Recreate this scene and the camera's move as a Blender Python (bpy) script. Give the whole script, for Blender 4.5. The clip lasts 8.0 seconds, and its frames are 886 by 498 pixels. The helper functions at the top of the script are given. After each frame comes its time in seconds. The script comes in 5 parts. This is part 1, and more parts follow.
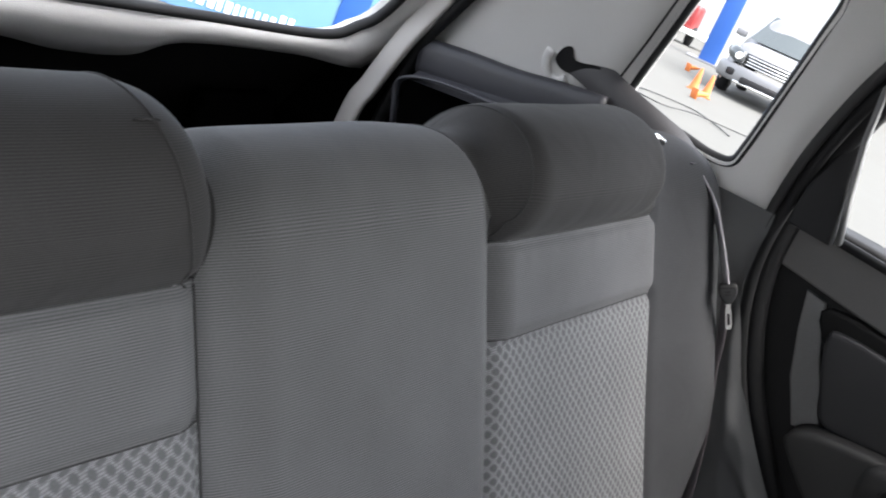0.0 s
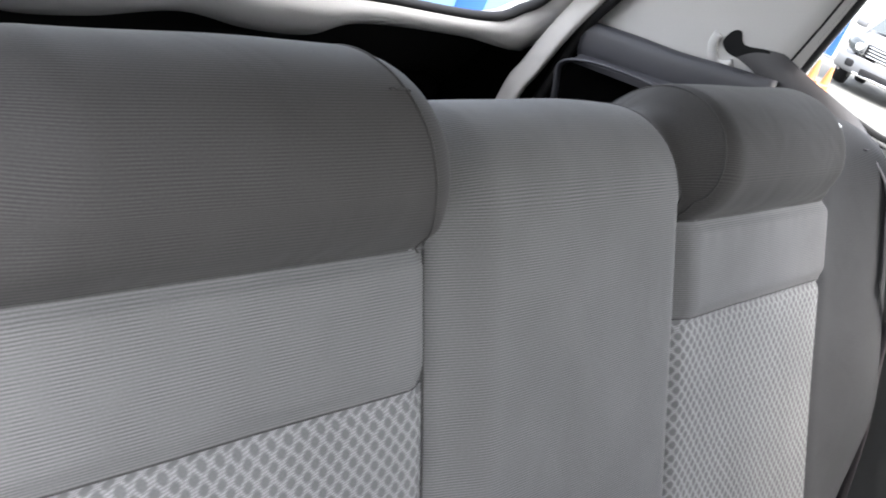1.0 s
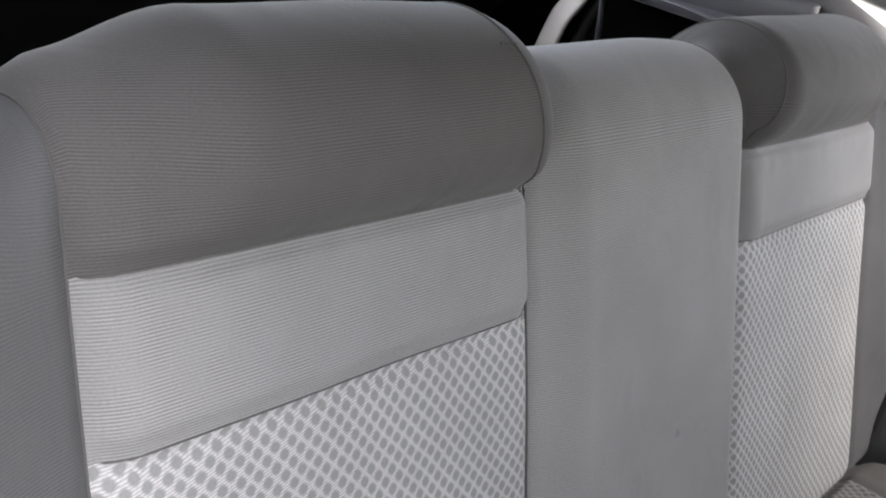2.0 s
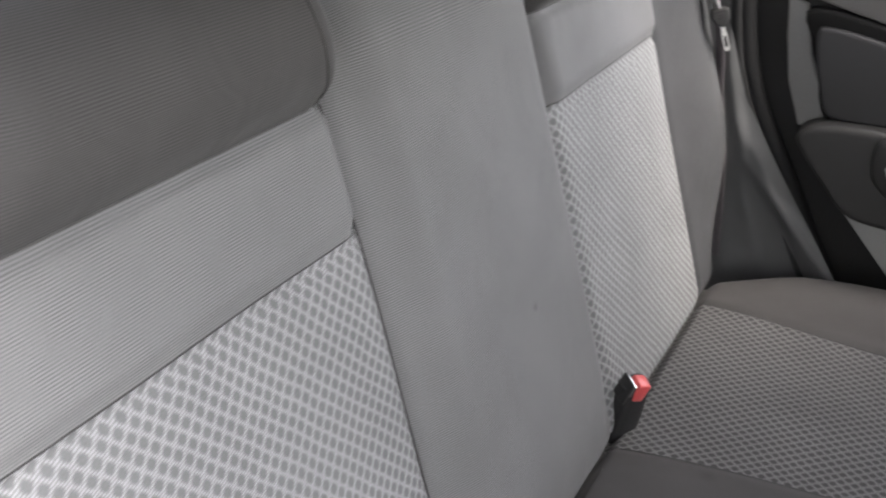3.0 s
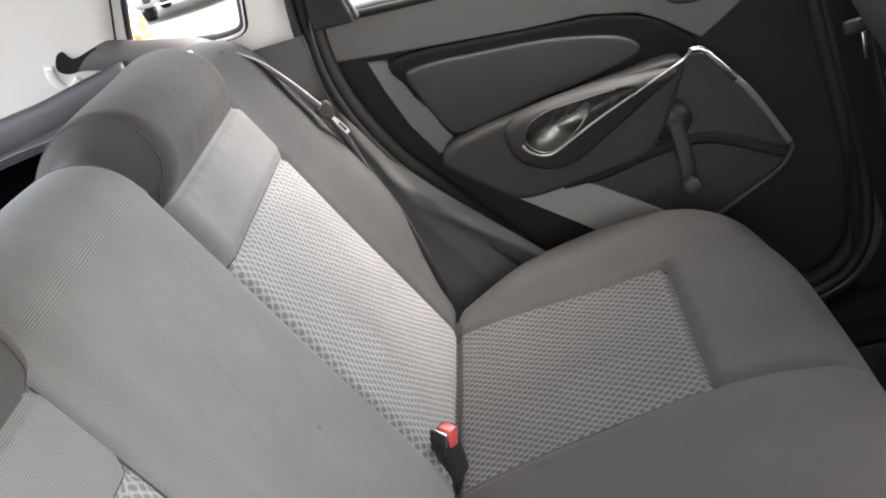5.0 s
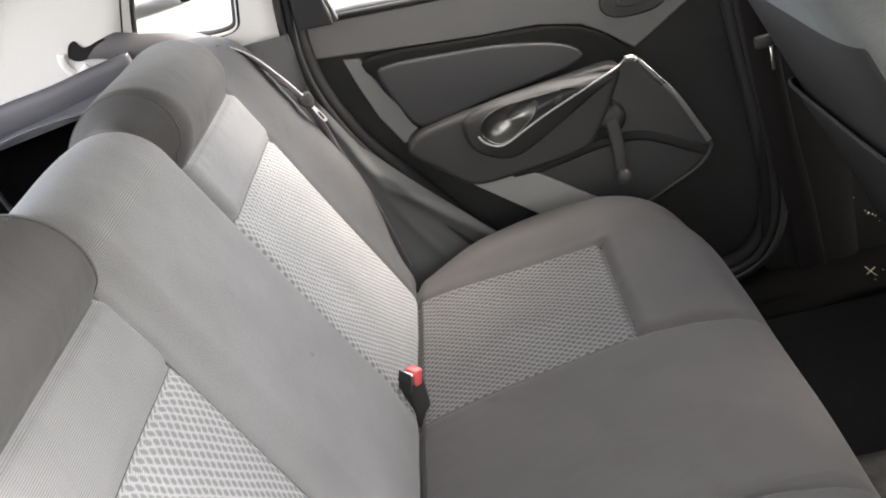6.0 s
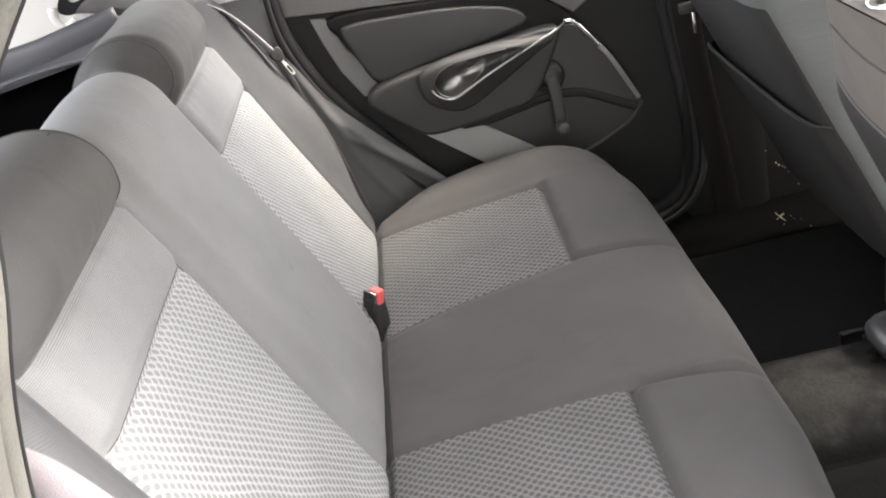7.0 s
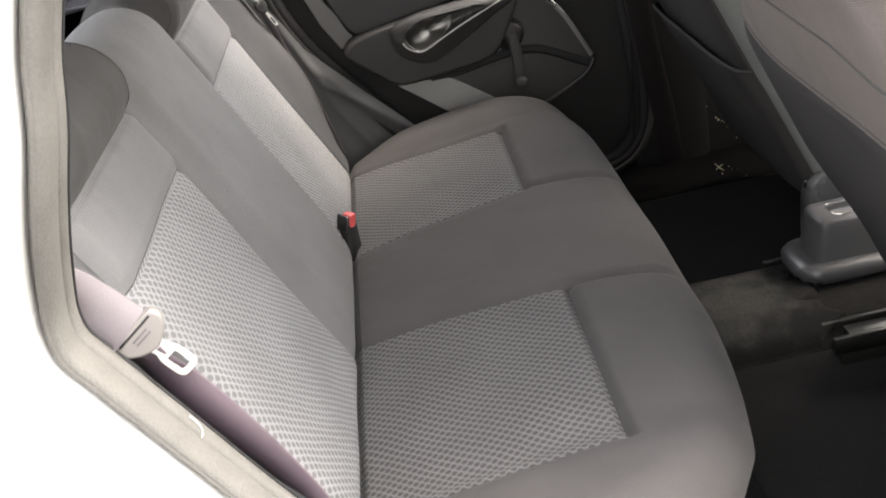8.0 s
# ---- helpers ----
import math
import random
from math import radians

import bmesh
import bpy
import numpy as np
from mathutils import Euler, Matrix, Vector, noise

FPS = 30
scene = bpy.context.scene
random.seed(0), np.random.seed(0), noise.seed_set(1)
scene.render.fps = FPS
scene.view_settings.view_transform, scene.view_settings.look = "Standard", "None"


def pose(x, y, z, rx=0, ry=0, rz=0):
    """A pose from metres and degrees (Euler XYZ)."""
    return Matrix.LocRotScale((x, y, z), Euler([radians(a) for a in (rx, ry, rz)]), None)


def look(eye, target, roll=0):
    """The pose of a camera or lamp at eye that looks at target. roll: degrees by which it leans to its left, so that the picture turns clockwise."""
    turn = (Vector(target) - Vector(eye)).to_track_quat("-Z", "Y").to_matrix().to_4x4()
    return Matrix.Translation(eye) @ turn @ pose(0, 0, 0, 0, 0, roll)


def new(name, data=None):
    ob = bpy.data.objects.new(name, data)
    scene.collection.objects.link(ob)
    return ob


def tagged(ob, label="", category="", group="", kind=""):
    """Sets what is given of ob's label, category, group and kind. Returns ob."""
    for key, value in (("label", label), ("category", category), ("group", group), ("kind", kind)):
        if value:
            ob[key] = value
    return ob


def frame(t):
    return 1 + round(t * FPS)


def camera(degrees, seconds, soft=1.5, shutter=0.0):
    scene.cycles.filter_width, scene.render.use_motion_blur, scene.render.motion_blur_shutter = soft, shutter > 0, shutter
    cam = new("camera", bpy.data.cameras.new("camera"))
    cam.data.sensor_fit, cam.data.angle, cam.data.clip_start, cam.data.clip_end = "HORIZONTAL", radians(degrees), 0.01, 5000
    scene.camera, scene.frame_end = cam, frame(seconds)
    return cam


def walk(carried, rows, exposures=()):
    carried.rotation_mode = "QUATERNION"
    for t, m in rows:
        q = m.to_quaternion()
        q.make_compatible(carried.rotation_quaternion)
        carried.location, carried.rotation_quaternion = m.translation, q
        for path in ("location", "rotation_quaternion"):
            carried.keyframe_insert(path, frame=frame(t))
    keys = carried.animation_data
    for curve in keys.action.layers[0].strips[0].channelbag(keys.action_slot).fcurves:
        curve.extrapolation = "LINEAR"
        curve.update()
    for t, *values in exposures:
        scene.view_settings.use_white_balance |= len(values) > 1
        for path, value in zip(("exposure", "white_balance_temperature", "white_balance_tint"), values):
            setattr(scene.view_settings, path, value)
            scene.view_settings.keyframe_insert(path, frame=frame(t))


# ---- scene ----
cam = camera(46.0, 8.0, soft=1.8, shutter=0.3)
PATH = [
    (0, (-0.6010, -0.2078, 1.0156), (0.2099, 0.2554, 0.6580), 21.94),
    (0.5, (-0.6420, -0.1942, 1.0046), (0.1357, 0.3074, 0.6257), 22.10),
    (1, (-0.6678, -0.1678, 0.9859), (0.0840, 0.3570, 0.5868), 21.51),
    (1.2, (-0.6813, -0.1620, 0.9829), (0.0604, 0.3721, 0.5771), 20.55),
    (2.5, (-0.7733, -0.1472, 1.0046), (-0.0183, 0.2822, 0.5091), 17.07),
    (3, (-0.7287, -0.1461, 0.9827), (0.0752, 0.1922, 0.4937), 9.75),
    (3.5, (-0.7008, -0.1579, 0.9856), (0.1438, 0.1109, 0.5226), 1.07),
    (4, (-0.6990, -0.1825, 1.0026), (0.1709, 0.0352, 0.5600), -9.84),
    (4.5, (-0.7266, -0.2026, 1.0058), (0.1651, -0.0201, 0.5915), -16.38),
    (5, (-0.7916, -0.2064, 1.0117), (0.1147, -0.0749, 0.6099), -17.84),
    (5.2, (-0.8281, -0.2030, 1.0187), (0.0807, -0.0916, 0.6165), -17.61),
    (6.5, (-1.1085, -0.1649, 1.0639), (-0.1977, -0.1117, 0.6544), -14.01),
    (7, (-1.1989, -0.1535, 1.0715), (-0.2978, -0.1307, 0.6384), -13.60),
    (7.5, (-1.3058, -0.1616, 1.0709), (-0.4125, -0.1481, 0.6216), -13.51),
    (8, (-1.4141, -0.1532, 1.0589), (-0.5186, -0.1505, 0.6138), -12.25),
]
walk(cam, [(t, look(eye, aim, roll)) for t, eye, aim, roll in PATH],
     [(0.0, 2.96, 6450, 9.5), (0.5, 3.35, 6480, 9.5), (1.2, 3.60, 6550, 9.5), (2.4, 3.7, 6750, 11.5), (3.0, 3.75, 6750, 11), (3.5, 3.87, 6800, 10.5), (4.5, 4.13, 6900, 10), (6.5, 4.52, 7050, 10), (7.0, 4.56, 7100, 10), (7.5, 4.32, 7200, 10.5), (8.0, 3.93, 7200, 11.5)])

# ---- light ----
world = bpy.data.worlds.new("world")
scene.world = world
world.use_nodes = True
wn = world.node_tree.nodes
sky = wn.new("ShaderNodeTexSky")
sky.sky_type, sky.sun_disc = "NISHITA", False
sky.sun_elevation, sky.sun_rotation = radians(56), radians(172)
sky.air_density, sky.dust_density, sky.ozone_density = 0.8, 3.5, 0.2
haze = wn.new("ShaderNodeHueSaturation")  # a thin white overcast
haze.inputs["Saturation"].default_value = 0.35
world.node_tree.links.new(sky.outputs[0], haze.inputs["Color"])
world.node_tree.links.new(haze.outputs[0], wn["Background"].inputs[0])
wn["Background"].inputs[1].default_value = 0.15
sun = new("sun", bpy.data.lights.new("sun", "SUN"))
sun.data.energy, sun.data.angle, sun.data.color = 0.17, radians(105), (1.0, 1.0, 1.0)
sun.matrix_world = look((0.6, -5, 4.4), (0, 0, 0.4))


# ---- materials ----
def material(name, colour, rough=0.6, metal=0.0, spread=0.25, scale=8.0, grain=400.0, bump=0.15, spec=0.5):
    """A plain surface with patches, fine grain and relief in metres."""
    m = bpy.data.materials.new(name)
    m.use_nodes = True
    nt = m.node_tree
    b = nt.nodes["Principled BSDF"]
    tc = nt.nodes.new("ShaderNodeTexCoord")
    big, fine = nt.nodes.new("ShaderNodeTexNoise"), nt.nodes.new("ShaderNodeTexNoise")
    big.inputs["Scale"].default_value, big.inputs["Detail"].default_value = scale, 5
    fine.inputs["Scale"].default_value, fine.inputs["Detail"].default_value = grain, 3
    mix = nt.nodes.new("ShaderNodeMath")
    mix.operation = "MULTIPLY_ADD"
    mix.inputs[1].default_value, mix.inputs[2].default_value = 0.5, 0.25
    ramp = nt.nodes.new("ShaderNodeMix")
    ramp.data_type = "RGBA"
    low = [max(0.0, c * (1 - spread)) for c in colour]
    high = [min(1.0, c * (1 + spread)) for c in colour]
    ramp.inputs[6].default_value, ramp.inputs[7].default_value = (*low, 1), (*high, 1)
    add = nt.nodes.new("ShaderNodeMath")
    add.operation = "ADD"
    half = nt.nodes.new("ShaderNodeMath")
    half.operation = "MULTIPLY"
    half.inputs[1].default_value = 0.5
    link = nt.links.new
    link(tc.outputs["Object"], big.inputs["Vector"])
    link(tc.outputs["Object"], fine.inputs["Vector"])
    link(big.outputs[0], add.inputs[0])
    link(fine.outputs[0], add.inputs[1])
    link(add.outputs[0], half.inputs[0])
    link(half.outputs[0], ramp.inputs[0])
    link(ramp.outputs[2], b.inputs["Base Color"])
    link(big.outputs[0], mix.inputs[0])
    rr = nt.nodes.new("ShaderNodeMapRange")
    rr.inputs["To Min"].default_value, rr.inputs["To Max"].default_value = max(0.02, rough - 0.12), min(1, rough + 0.12)
    link(big.outputs[0], rr.inputs["Value"])
    link(rr.outputs[0], b.inputs["Roughness"])
    b.inputs["Metallic"].default_value = metal
    b.inputs["Specular IOR Level"].default_value = spec
    if bump:
        bp = nt.nodes.new("ShaderNodeBump")
        bp.inputs["Strength"].default_value, bp.inputs["Distance"].default_value = bump, 0.001
        link(fine.outputs[0], bp.inputs["Height"])
        link(bp.outputs[0], b.inputs["Normal"])
    return m


def maths(nt, op, a, b=None):
    n = nt.nodes.new("ShaderNodeMath")
    n.operation = op
    for i, v in enumerate((a, b)):
        if v is None:
            continue
        if isinstance(v, (int, float)):
            n.inputs[i].default_value = v
        else:
            nt.links.new(v, n.inputs[i])
    return n.outputs[0]


def cloth(name, dark, light, kind, rough=0.85, rib=0.0019, sheen=0.05, relief=0.22, stains=()):
    """Woven seat cloth in metres along the UV map: 'rib' has fine cross ribs, 'mesh' an open diamond knit."""
    m = bpy.data.materials.new(name)
    m.use_nodes = True
    nt = m.node_tree
    b = nt.nodes["Principled BSDF"]
    uv = nt.nodes.new("ShaderNodeUVMap")
    uv.uv_map = "weave"
    warp = nt.nodes.new("ShaderNodeTexNoise")
    warp.inputs["Scale"].default_value, warp.inputs["Detail"].default_value = 9.0, 3
    fine = nt.nodes.new("ShaderNodeTexNoise")
    fine.inputs["Scale"].default_value, fine.inputs["Detail"].default_value = 700.0, 2
    sep = nt.nodes.new("ShaderNodeSeparateXYZ")
    for n in (warp, fine):
        nt.links.new(uv.outputs[0], n.inputs["Vector"])
    nt.links.new(uv.outputs[0], sep.inputs[0])
    shift = maths(nt, "MULTIPLY", maths(nt, "SUBTRACT", warp.outputs[0], 0.5), 0.008 if kind == "mesh" else 0.0016)
    u, v = maths(nt, "ADD", sep.outputs[0], shift), maths(nt, "ADD", sep.outputs[1], shift)
    tau = 2 * math.pi
    if kind == "mesh":
        g = maths(nt, "ADD", maths(nt, "COSINE", maths(nt, "MULTIPLY", u, tau / 0.0122)),
                  maths(nt, "COSINE", maths(nt, "MULTIPLY", v, tau / 0.0130)))
        r = nt.nodes.new("ShaderNodeMapRange")
        r.interpolation_type = "SMOOTHSTEP"
        r.inputs["From Min"].default_value, r.inputs["From Max"].default_value = 1.45, 0.05
        nt.links.new(maths(nt, "ABSOLUTE", g), r.inputs["Value"])
        # each thread is a bundle of short slanted strands
        slant = maths(nt, "ADD", maths(nt, "MULTIPLY", u, -0.25), maths(nt, "ADD", v, maths(nt, "MULTIPLY", fine.outputs[0], 0.0012)))
        strand = maths(nt, "MULTIPLY_ADD", maths(nt, "SINE", maths(nt, "MULTIPLY", slant, tau / 0.0019)), 0.36)
        strand.node.inputs[2].default_value = 0.72
        height, depth, power = maths(nt, "MULTIPLY", r.outputs[0], strand), 0.0012, 0.5
    else:
        w = maths(nt, "SINE", maths(nt, "MULTIPLY", v, tau / rib))
        # the ribs stand out in some places and are rubbed flat in others
        rub = nt.nodes.new("ShaderNodeTexNoise")
        rub.inputs["Scale"].default_value, rub.inputs["Detail"].default_value = 55.0, 4
        nt.links.new(uv.outputs[0], rub.inputs["Vector"])
        proud = nt.nodes.new("ShaderNodeMapRange")
        proud.inputs["From Min"].default_value, proud.inputs["From Max"].default_value = 0.32, 0.62
        proud.inputs["To Min"].default_value = 0.25
        nt.links.new(rub.outputs[0], proud.inputs["Value"])
        height, depth, power = maths(nt, "MULTIPLY_ADD", maths(nt, "MULTIPLY", w, proud.outputs[0]), 0.5), 0.0003, relief
        height.node.inputs[2].default_value = 0.5
    tone = nt.nodes.new("ShaderNodeMix")
    tone.data_type = "RGBA"
    tone.inputs[6].default_value, tone.inputs[7].default_value = (*dark, 1), (*light, 1)
    nt.links.new(height, tone.inputs[0])
    wear = nt.nodes.new("ShaderNodeMix")
    wear.data_type, wear.blend_type = "RGBA", "MULTIPLY"
    wear.inputs[0].default_value = 1.0
    spots = nt.nodes.new("ShaderNodeMapRange")
    spots.inputs["To Min"].default_value, spots.inputs["To Max"].default_value = 0.58, 1.42
    nt.links.new(maths(nt, "MULTIPLY", maths(nt, "ADD", warp.outputs[0], fine.outputs[0]), 0.5), spots.inputs["Value"])
    nt.links.new(tone.outputs[2], wear.inputs[6])
    nt.links.new(spots.outputs[0], wear.inputs[7])
    tinted = wear.outputs[2]
    for su, sv, radius in stains:
        gap = nt.nodes.new("ShaderNodeVectorMath")
        gap.operation = "DISTANCE"
        gap.inputs[1].default_value = (su, sv, 0)
        nt.links.new(uv.outputs[0], gap.inputs[0])
        spot = nt.nodes.new("ShaderNodeMapRange")
        spot.interpolation_type = "SMOOTHSTEP"
        spot.inputs["From Min"].default_value, spot.inputs["From Max"].default_value = radius, 0.0
        spot.inputs["To Max"].default_value = 0.35
        nt.links.new(maths(nt, "ADD", gap.outputs["Value"], maths(nt, "MULTIPLY", shift, 0.8)), spot.inputs["Value"])
        soil = nt.nodes.new("ShaderNodeMix")
        soil.data_type = "RGBA"
        soil.inputs[7].default_value = (0.035, 0.033, 0.032, 1)
        nt.links.new(spot.outputs[0], soil.inputs[0])
        nt.links.new(tinted, soil.inputs[6])
        tinted = soil.outputs[2]
    nt.links.new(tinted, b.inputs["Base Color"])
    b.inputs["Roughness"].default_value = rough
    b.inputs["Sheen Weight"].default_value = sheen
    b.inputs["Sheen Roughness"].default_value = 0.4
    b.inputs["Specular IOR Level"].default_value = 0.2
    bp = nt.nodes.new("ShaderNodeBump")
    bp.inputs["Strength"].default_value, bp.inputs["Distance"].default_value = power, depth
    nt.links.new(height, bp.inputs["Height"])
    # slack cover: shallow swells and a few soft creases
    slack = nt.nodes.new("ShaderNodeTexNoise")
    slack.inputs["Scale"].default_value, slack.inputs["Detail"].default_value, slack.inputs["Distortion"].default_value = 11.0, 2.5, 0.8
    nt.links.new(uv.outputs[0], slack.inputs["Vector"])
    swell = nt.nodes.new("ShaderNodeBump")
    swell.inputs["Strength"].default_value, swell.inputs["Distance"].default_value = 0.22, 0.012
    nt.links.new(slack.outputs[0], swell.inputs["Height"])
    nt.links.new(swell.outputs[0], bp.inputs["Normal"])
    nt.links.new(bp.outputs[0], b.inputs["Normal"])
    return m


CLOTH_MID = cloth("ribbed_grey_cloth", (0.100, 0.100, 0.101), (0.194, 0.194, 0.196), "rib", relief=0.35, stains=((0.012, 0.222, 0.006),))
CLOTH_DARK = cloth("dark_cloth", (0.043, 0.042, 0.042), (0.072, 0.070, 0.070), "rib", sheen=0.06, relief=0.2)
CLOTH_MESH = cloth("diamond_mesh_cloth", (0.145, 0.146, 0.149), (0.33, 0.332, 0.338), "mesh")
CLOTH_BOLSTER = cloth("bolster_cloth", (0.043, 0.044, 0.047), (0.064, 0.0655, 0.069), "rib", sheen=0.03)
# lighter than the headrest cloth: door light on the cushion is put into it
CLOTH_PAD = cloth("lit_cushion_cloth", (0.053, 0.0502, 0.0495), (0.073, 0.0693, 0.0684), "rib", sheen=0.06, relief=0.10, stains=((0.135, 0.103, 0.014),))
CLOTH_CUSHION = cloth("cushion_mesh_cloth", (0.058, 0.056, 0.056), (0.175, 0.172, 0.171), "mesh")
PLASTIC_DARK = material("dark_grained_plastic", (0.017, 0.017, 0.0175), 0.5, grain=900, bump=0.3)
PLASTIC_GREY = material("mid_grey_grained_plastic", (0.028, 0.028, 0.029), 0.55, grain=900, bump=0.3)
TRIM_UPPER = material("brown_grey_grained_plastic", (0.118, 0.114, 0.111), 0.6, grain=900, bump=0.3)
PLASTIC_PALE = material("pale_grey_plastic", (0.73, 0.72, 0.71), 0.6, spread=0.08, grain=700, bump=0.2)
TRIM_PALE = material("warm_grey_trim", (0.5, 0.48, 0.46), 0.6, spread=0.12, grain=700, bump=0.2)
PLASTIC_SHEEN = material("glossy_dark_plastic", (0.045, 0.045, 0.045), 0.22, spread=0.1, bump=0.0)
EDGE_GREY = material("satin_grey_edge", (0.4, 0.4, 0.4), 0.3, metal=0.8, spread=0.2, bump=0.0)
PLASTIC_GLOSS = material("smoked_chrome_plastic", (0.17, 0.17, 0.165), 0.3, metal=1.0, spread=0.1, bump=0.0)
LINING = material("charcoal_moulded_lining", (0.085, 0.086, 0.089), 0.6, grain=800, bump=0.3)
LEDGE = material("blue_black_plastic", (0.05, 0.05, 0.058), 0.5, grain=900, bump=0.2)
SEAM = material("dark_thread", (0.048, 0.047, 0.047), 0.85, grain=900, bump=0.2)
PLASTIC_DOOR = material("black_grained_door_plastic", (0.012, 0.012, 0.0125), 0.65, grain=900, bump=0.3, spec=0.3)
VINYL = material("dark_padded_vinyl", (0.019, 0.019, 0.021), 0.5, grain=600, bump=0.3)
SEAT_BACK = material("black_seat_back_cloth", (0.026, 0.0255, 0.0255), 0.85, grain=700, bump=0.4, spec=0.2)
SEAT_BACK_WORN = material("faded_seat_back_cloth", (0.034, 0.033, 0.034), 0.85, grain=700, bump=0.4, spec=0.2)
ARMREST = material("charcoal_grained_plastic", (0.021, 0.0208, 0.021), 0.55, grain=900, bump=0.3)
PATCH_GREY = material("pale_door_cloth", (0.25, 0.25, 0.25), 0.8, grain=500, bump=0.4)
TRIM_GREY = material("grey_door_cloth", (0.17, 0.17, 0.17), 0.8, grain=500, bump=0.4)
CHROME = material("satin_chrome", (0.75, 0.75, 0.74), 0.22, metal=1.0, spread=0.08, bump=0.0)
BLADE = material("bright_brushed_steel", (0.6, 0.6, 0.59), 0.42, metal=0.7, spread=0.08, bump=0.0)
STEEL = material("worn_steel", (0.35, 0.34, 0.33), 0.35, metal=1.0, spread=0.3, bump=0.1)
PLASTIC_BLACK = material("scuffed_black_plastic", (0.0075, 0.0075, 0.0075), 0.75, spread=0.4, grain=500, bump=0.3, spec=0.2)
RAIL = material("dark_oiled_steel", (0.11, 0.11, 0.105), 0.32, metal=1.0, spread=0.3, bump=0.1)
RUBBER = material("black_rubber", (0.014, 0.014, 0.015), 0.7, grain=500, bump=0.2, spec=0.3)
SEAL_GREY = material("pale_dusty_seal", (0.10, 0.097, 0.09), 0.8, spread=0.45, scale=30, grain=420, bump=0.9)
CARPET = material("black_carpet", (0.0125, 0.0122, 0.012), 0.95, spread=0.7, scale=26, grain=190, bump=1.0, spec=0.0)
MAT = material("dusty_black_rubber_mat", (0.0115, 0.0112, 0.011), 0.9, spread=0.7, scale=18, grain=260, bump=0.8, spec=0.1)
# blacker than real trim: deep shade is put into this colour
SHADE_BLACK = material("black_for_deep_shade", (0.0035, 0.0035, 0.0036), 0.95, spread=0.3, grain=500, bump=0.2, spec=0.0)
CARPET_WORN = material("worn_grey_carpet", (0.03, 0.0295, 0.028), 0.95, spread=0.8, scale=40, grain=190, bump=1.0, spec=0.1)
HEADLINER = material("pale_headliner", (0.55, 0.54, 0.52), 0.9, spread=0.06, grain=500, bump=0.3)
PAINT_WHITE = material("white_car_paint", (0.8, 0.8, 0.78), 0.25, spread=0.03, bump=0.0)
BELT = material("charcoal_belt_webbing", (0.065, 0.062, 0.066), 0.5, grain=900, bump=0.4)
# lit copy of the charcoal webbing: the shine is put into the colour
BELT_SHEEN = material("highlit_belt_webbing", (0.34, 0.33, 0.345), 0.45, grain=900, bump=0.4)
# one plum fabric in two tones: shaded lower part, lit upper part
BELT_SHADED = material("shaded_plum_belt_webbing", (0.085, 0.062, 0.076), 0.5, grain=900, bump=0.4)
BELT_PALE = material("lit_plum_belt_webbing", (0.098, 0.086, 0.094), 0.55, grain=900, bump=0.4)
PLASTIC_CREAM = material("cream_plastic", (0.17, 0.16, 0.154), 0.45, spread=0.08, bump=0.0)
BELT_BROWN = material("brown_black_webbing", (0.010, 0.0085, 0.0085), 0.75, grain=900, bump=0.4, spec=0.1)
LITTER = material("dry_straw", (0.21, 0.2, 0.13), 0.8, grain=900, bump=0.1)
PLASTIC_SATIN = material("satin_grey_plastic", (0.052, 0.053, 0.055), 0.3, grain=900, bump=0.15)
CLOTH_SEAT = cloth("front_seat_cloth", (0.080, 0.084, 0.083), (0.106, 0.111, 0.110), "rib")
CLOTH_SEAT_BROWN = cloth("brown_front_seat_cloth", (0.092, 0.080, 0.076), (0.120, 0.105, 0.100), "rib")
BUCKLE_RED = material("red_plastic", (0.62, 0.09, 0.09), 0.35, spread=0.1, bump=0.0)
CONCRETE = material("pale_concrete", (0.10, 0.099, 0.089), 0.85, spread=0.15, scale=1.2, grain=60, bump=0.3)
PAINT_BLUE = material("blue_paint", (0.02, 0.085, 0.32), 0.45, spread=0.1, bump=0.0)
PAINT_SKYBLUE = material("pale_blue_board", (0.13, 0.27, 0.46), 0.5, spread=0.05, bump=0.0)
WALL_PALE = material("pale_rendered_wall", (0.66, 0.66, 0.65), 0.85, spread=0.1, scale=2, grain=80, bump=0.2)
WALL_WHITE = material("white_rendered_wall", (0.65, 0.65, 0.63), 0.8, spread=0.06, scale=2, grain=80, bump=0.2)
ORANGE = material("orange_cone_plastic", (0.55, 0.15, 0.03), 0.5, spread=0.1, bump=0.0)
RED_PAINT = material("red_paint", (0.22, 0.02, 0.02), 0.4, spread=0.2, bump=0.0)
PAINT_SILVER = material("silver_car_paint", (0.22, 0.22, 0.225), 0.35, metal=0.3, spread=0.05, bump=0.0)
LAMP_GLASS = material("clear_lamp", (0.09, 0.10, 0.105), 0.08, metal=0.3, spread=0.1, bump=0.0)
GLASS_DARK = material("dark_glass", (0.04, 0.05, 0.05), 0.15, spread=0.1, bump=0.0)


# the tunnel carpet is worn through to grey in one patch
nt = CARPET_WORN.node_tree
tc = nt.nodes.new("ShaderNodeTexCoord")
far_off = nt.nodes.new("ShaderNodeVectorMath")
far_off.operation = "DISTANCE"
far_off.inputs[1].default_value = (-0.015, -0.575, 0.16)
blot = nt.nodes.new("ShaderNodeTexNoise")
blot.inputs["Scale"].default_value, blot.inputs["Detail"].default_value = 24.0, 6
fade = nt.nodes.new("ShaderNodeMapRange")
fade.interpolation_type = "SMOOTHSTEP"
fade.inputs["From Min"].default_value, fade.inputs["From Max"].default_value = 0.12, 0.03
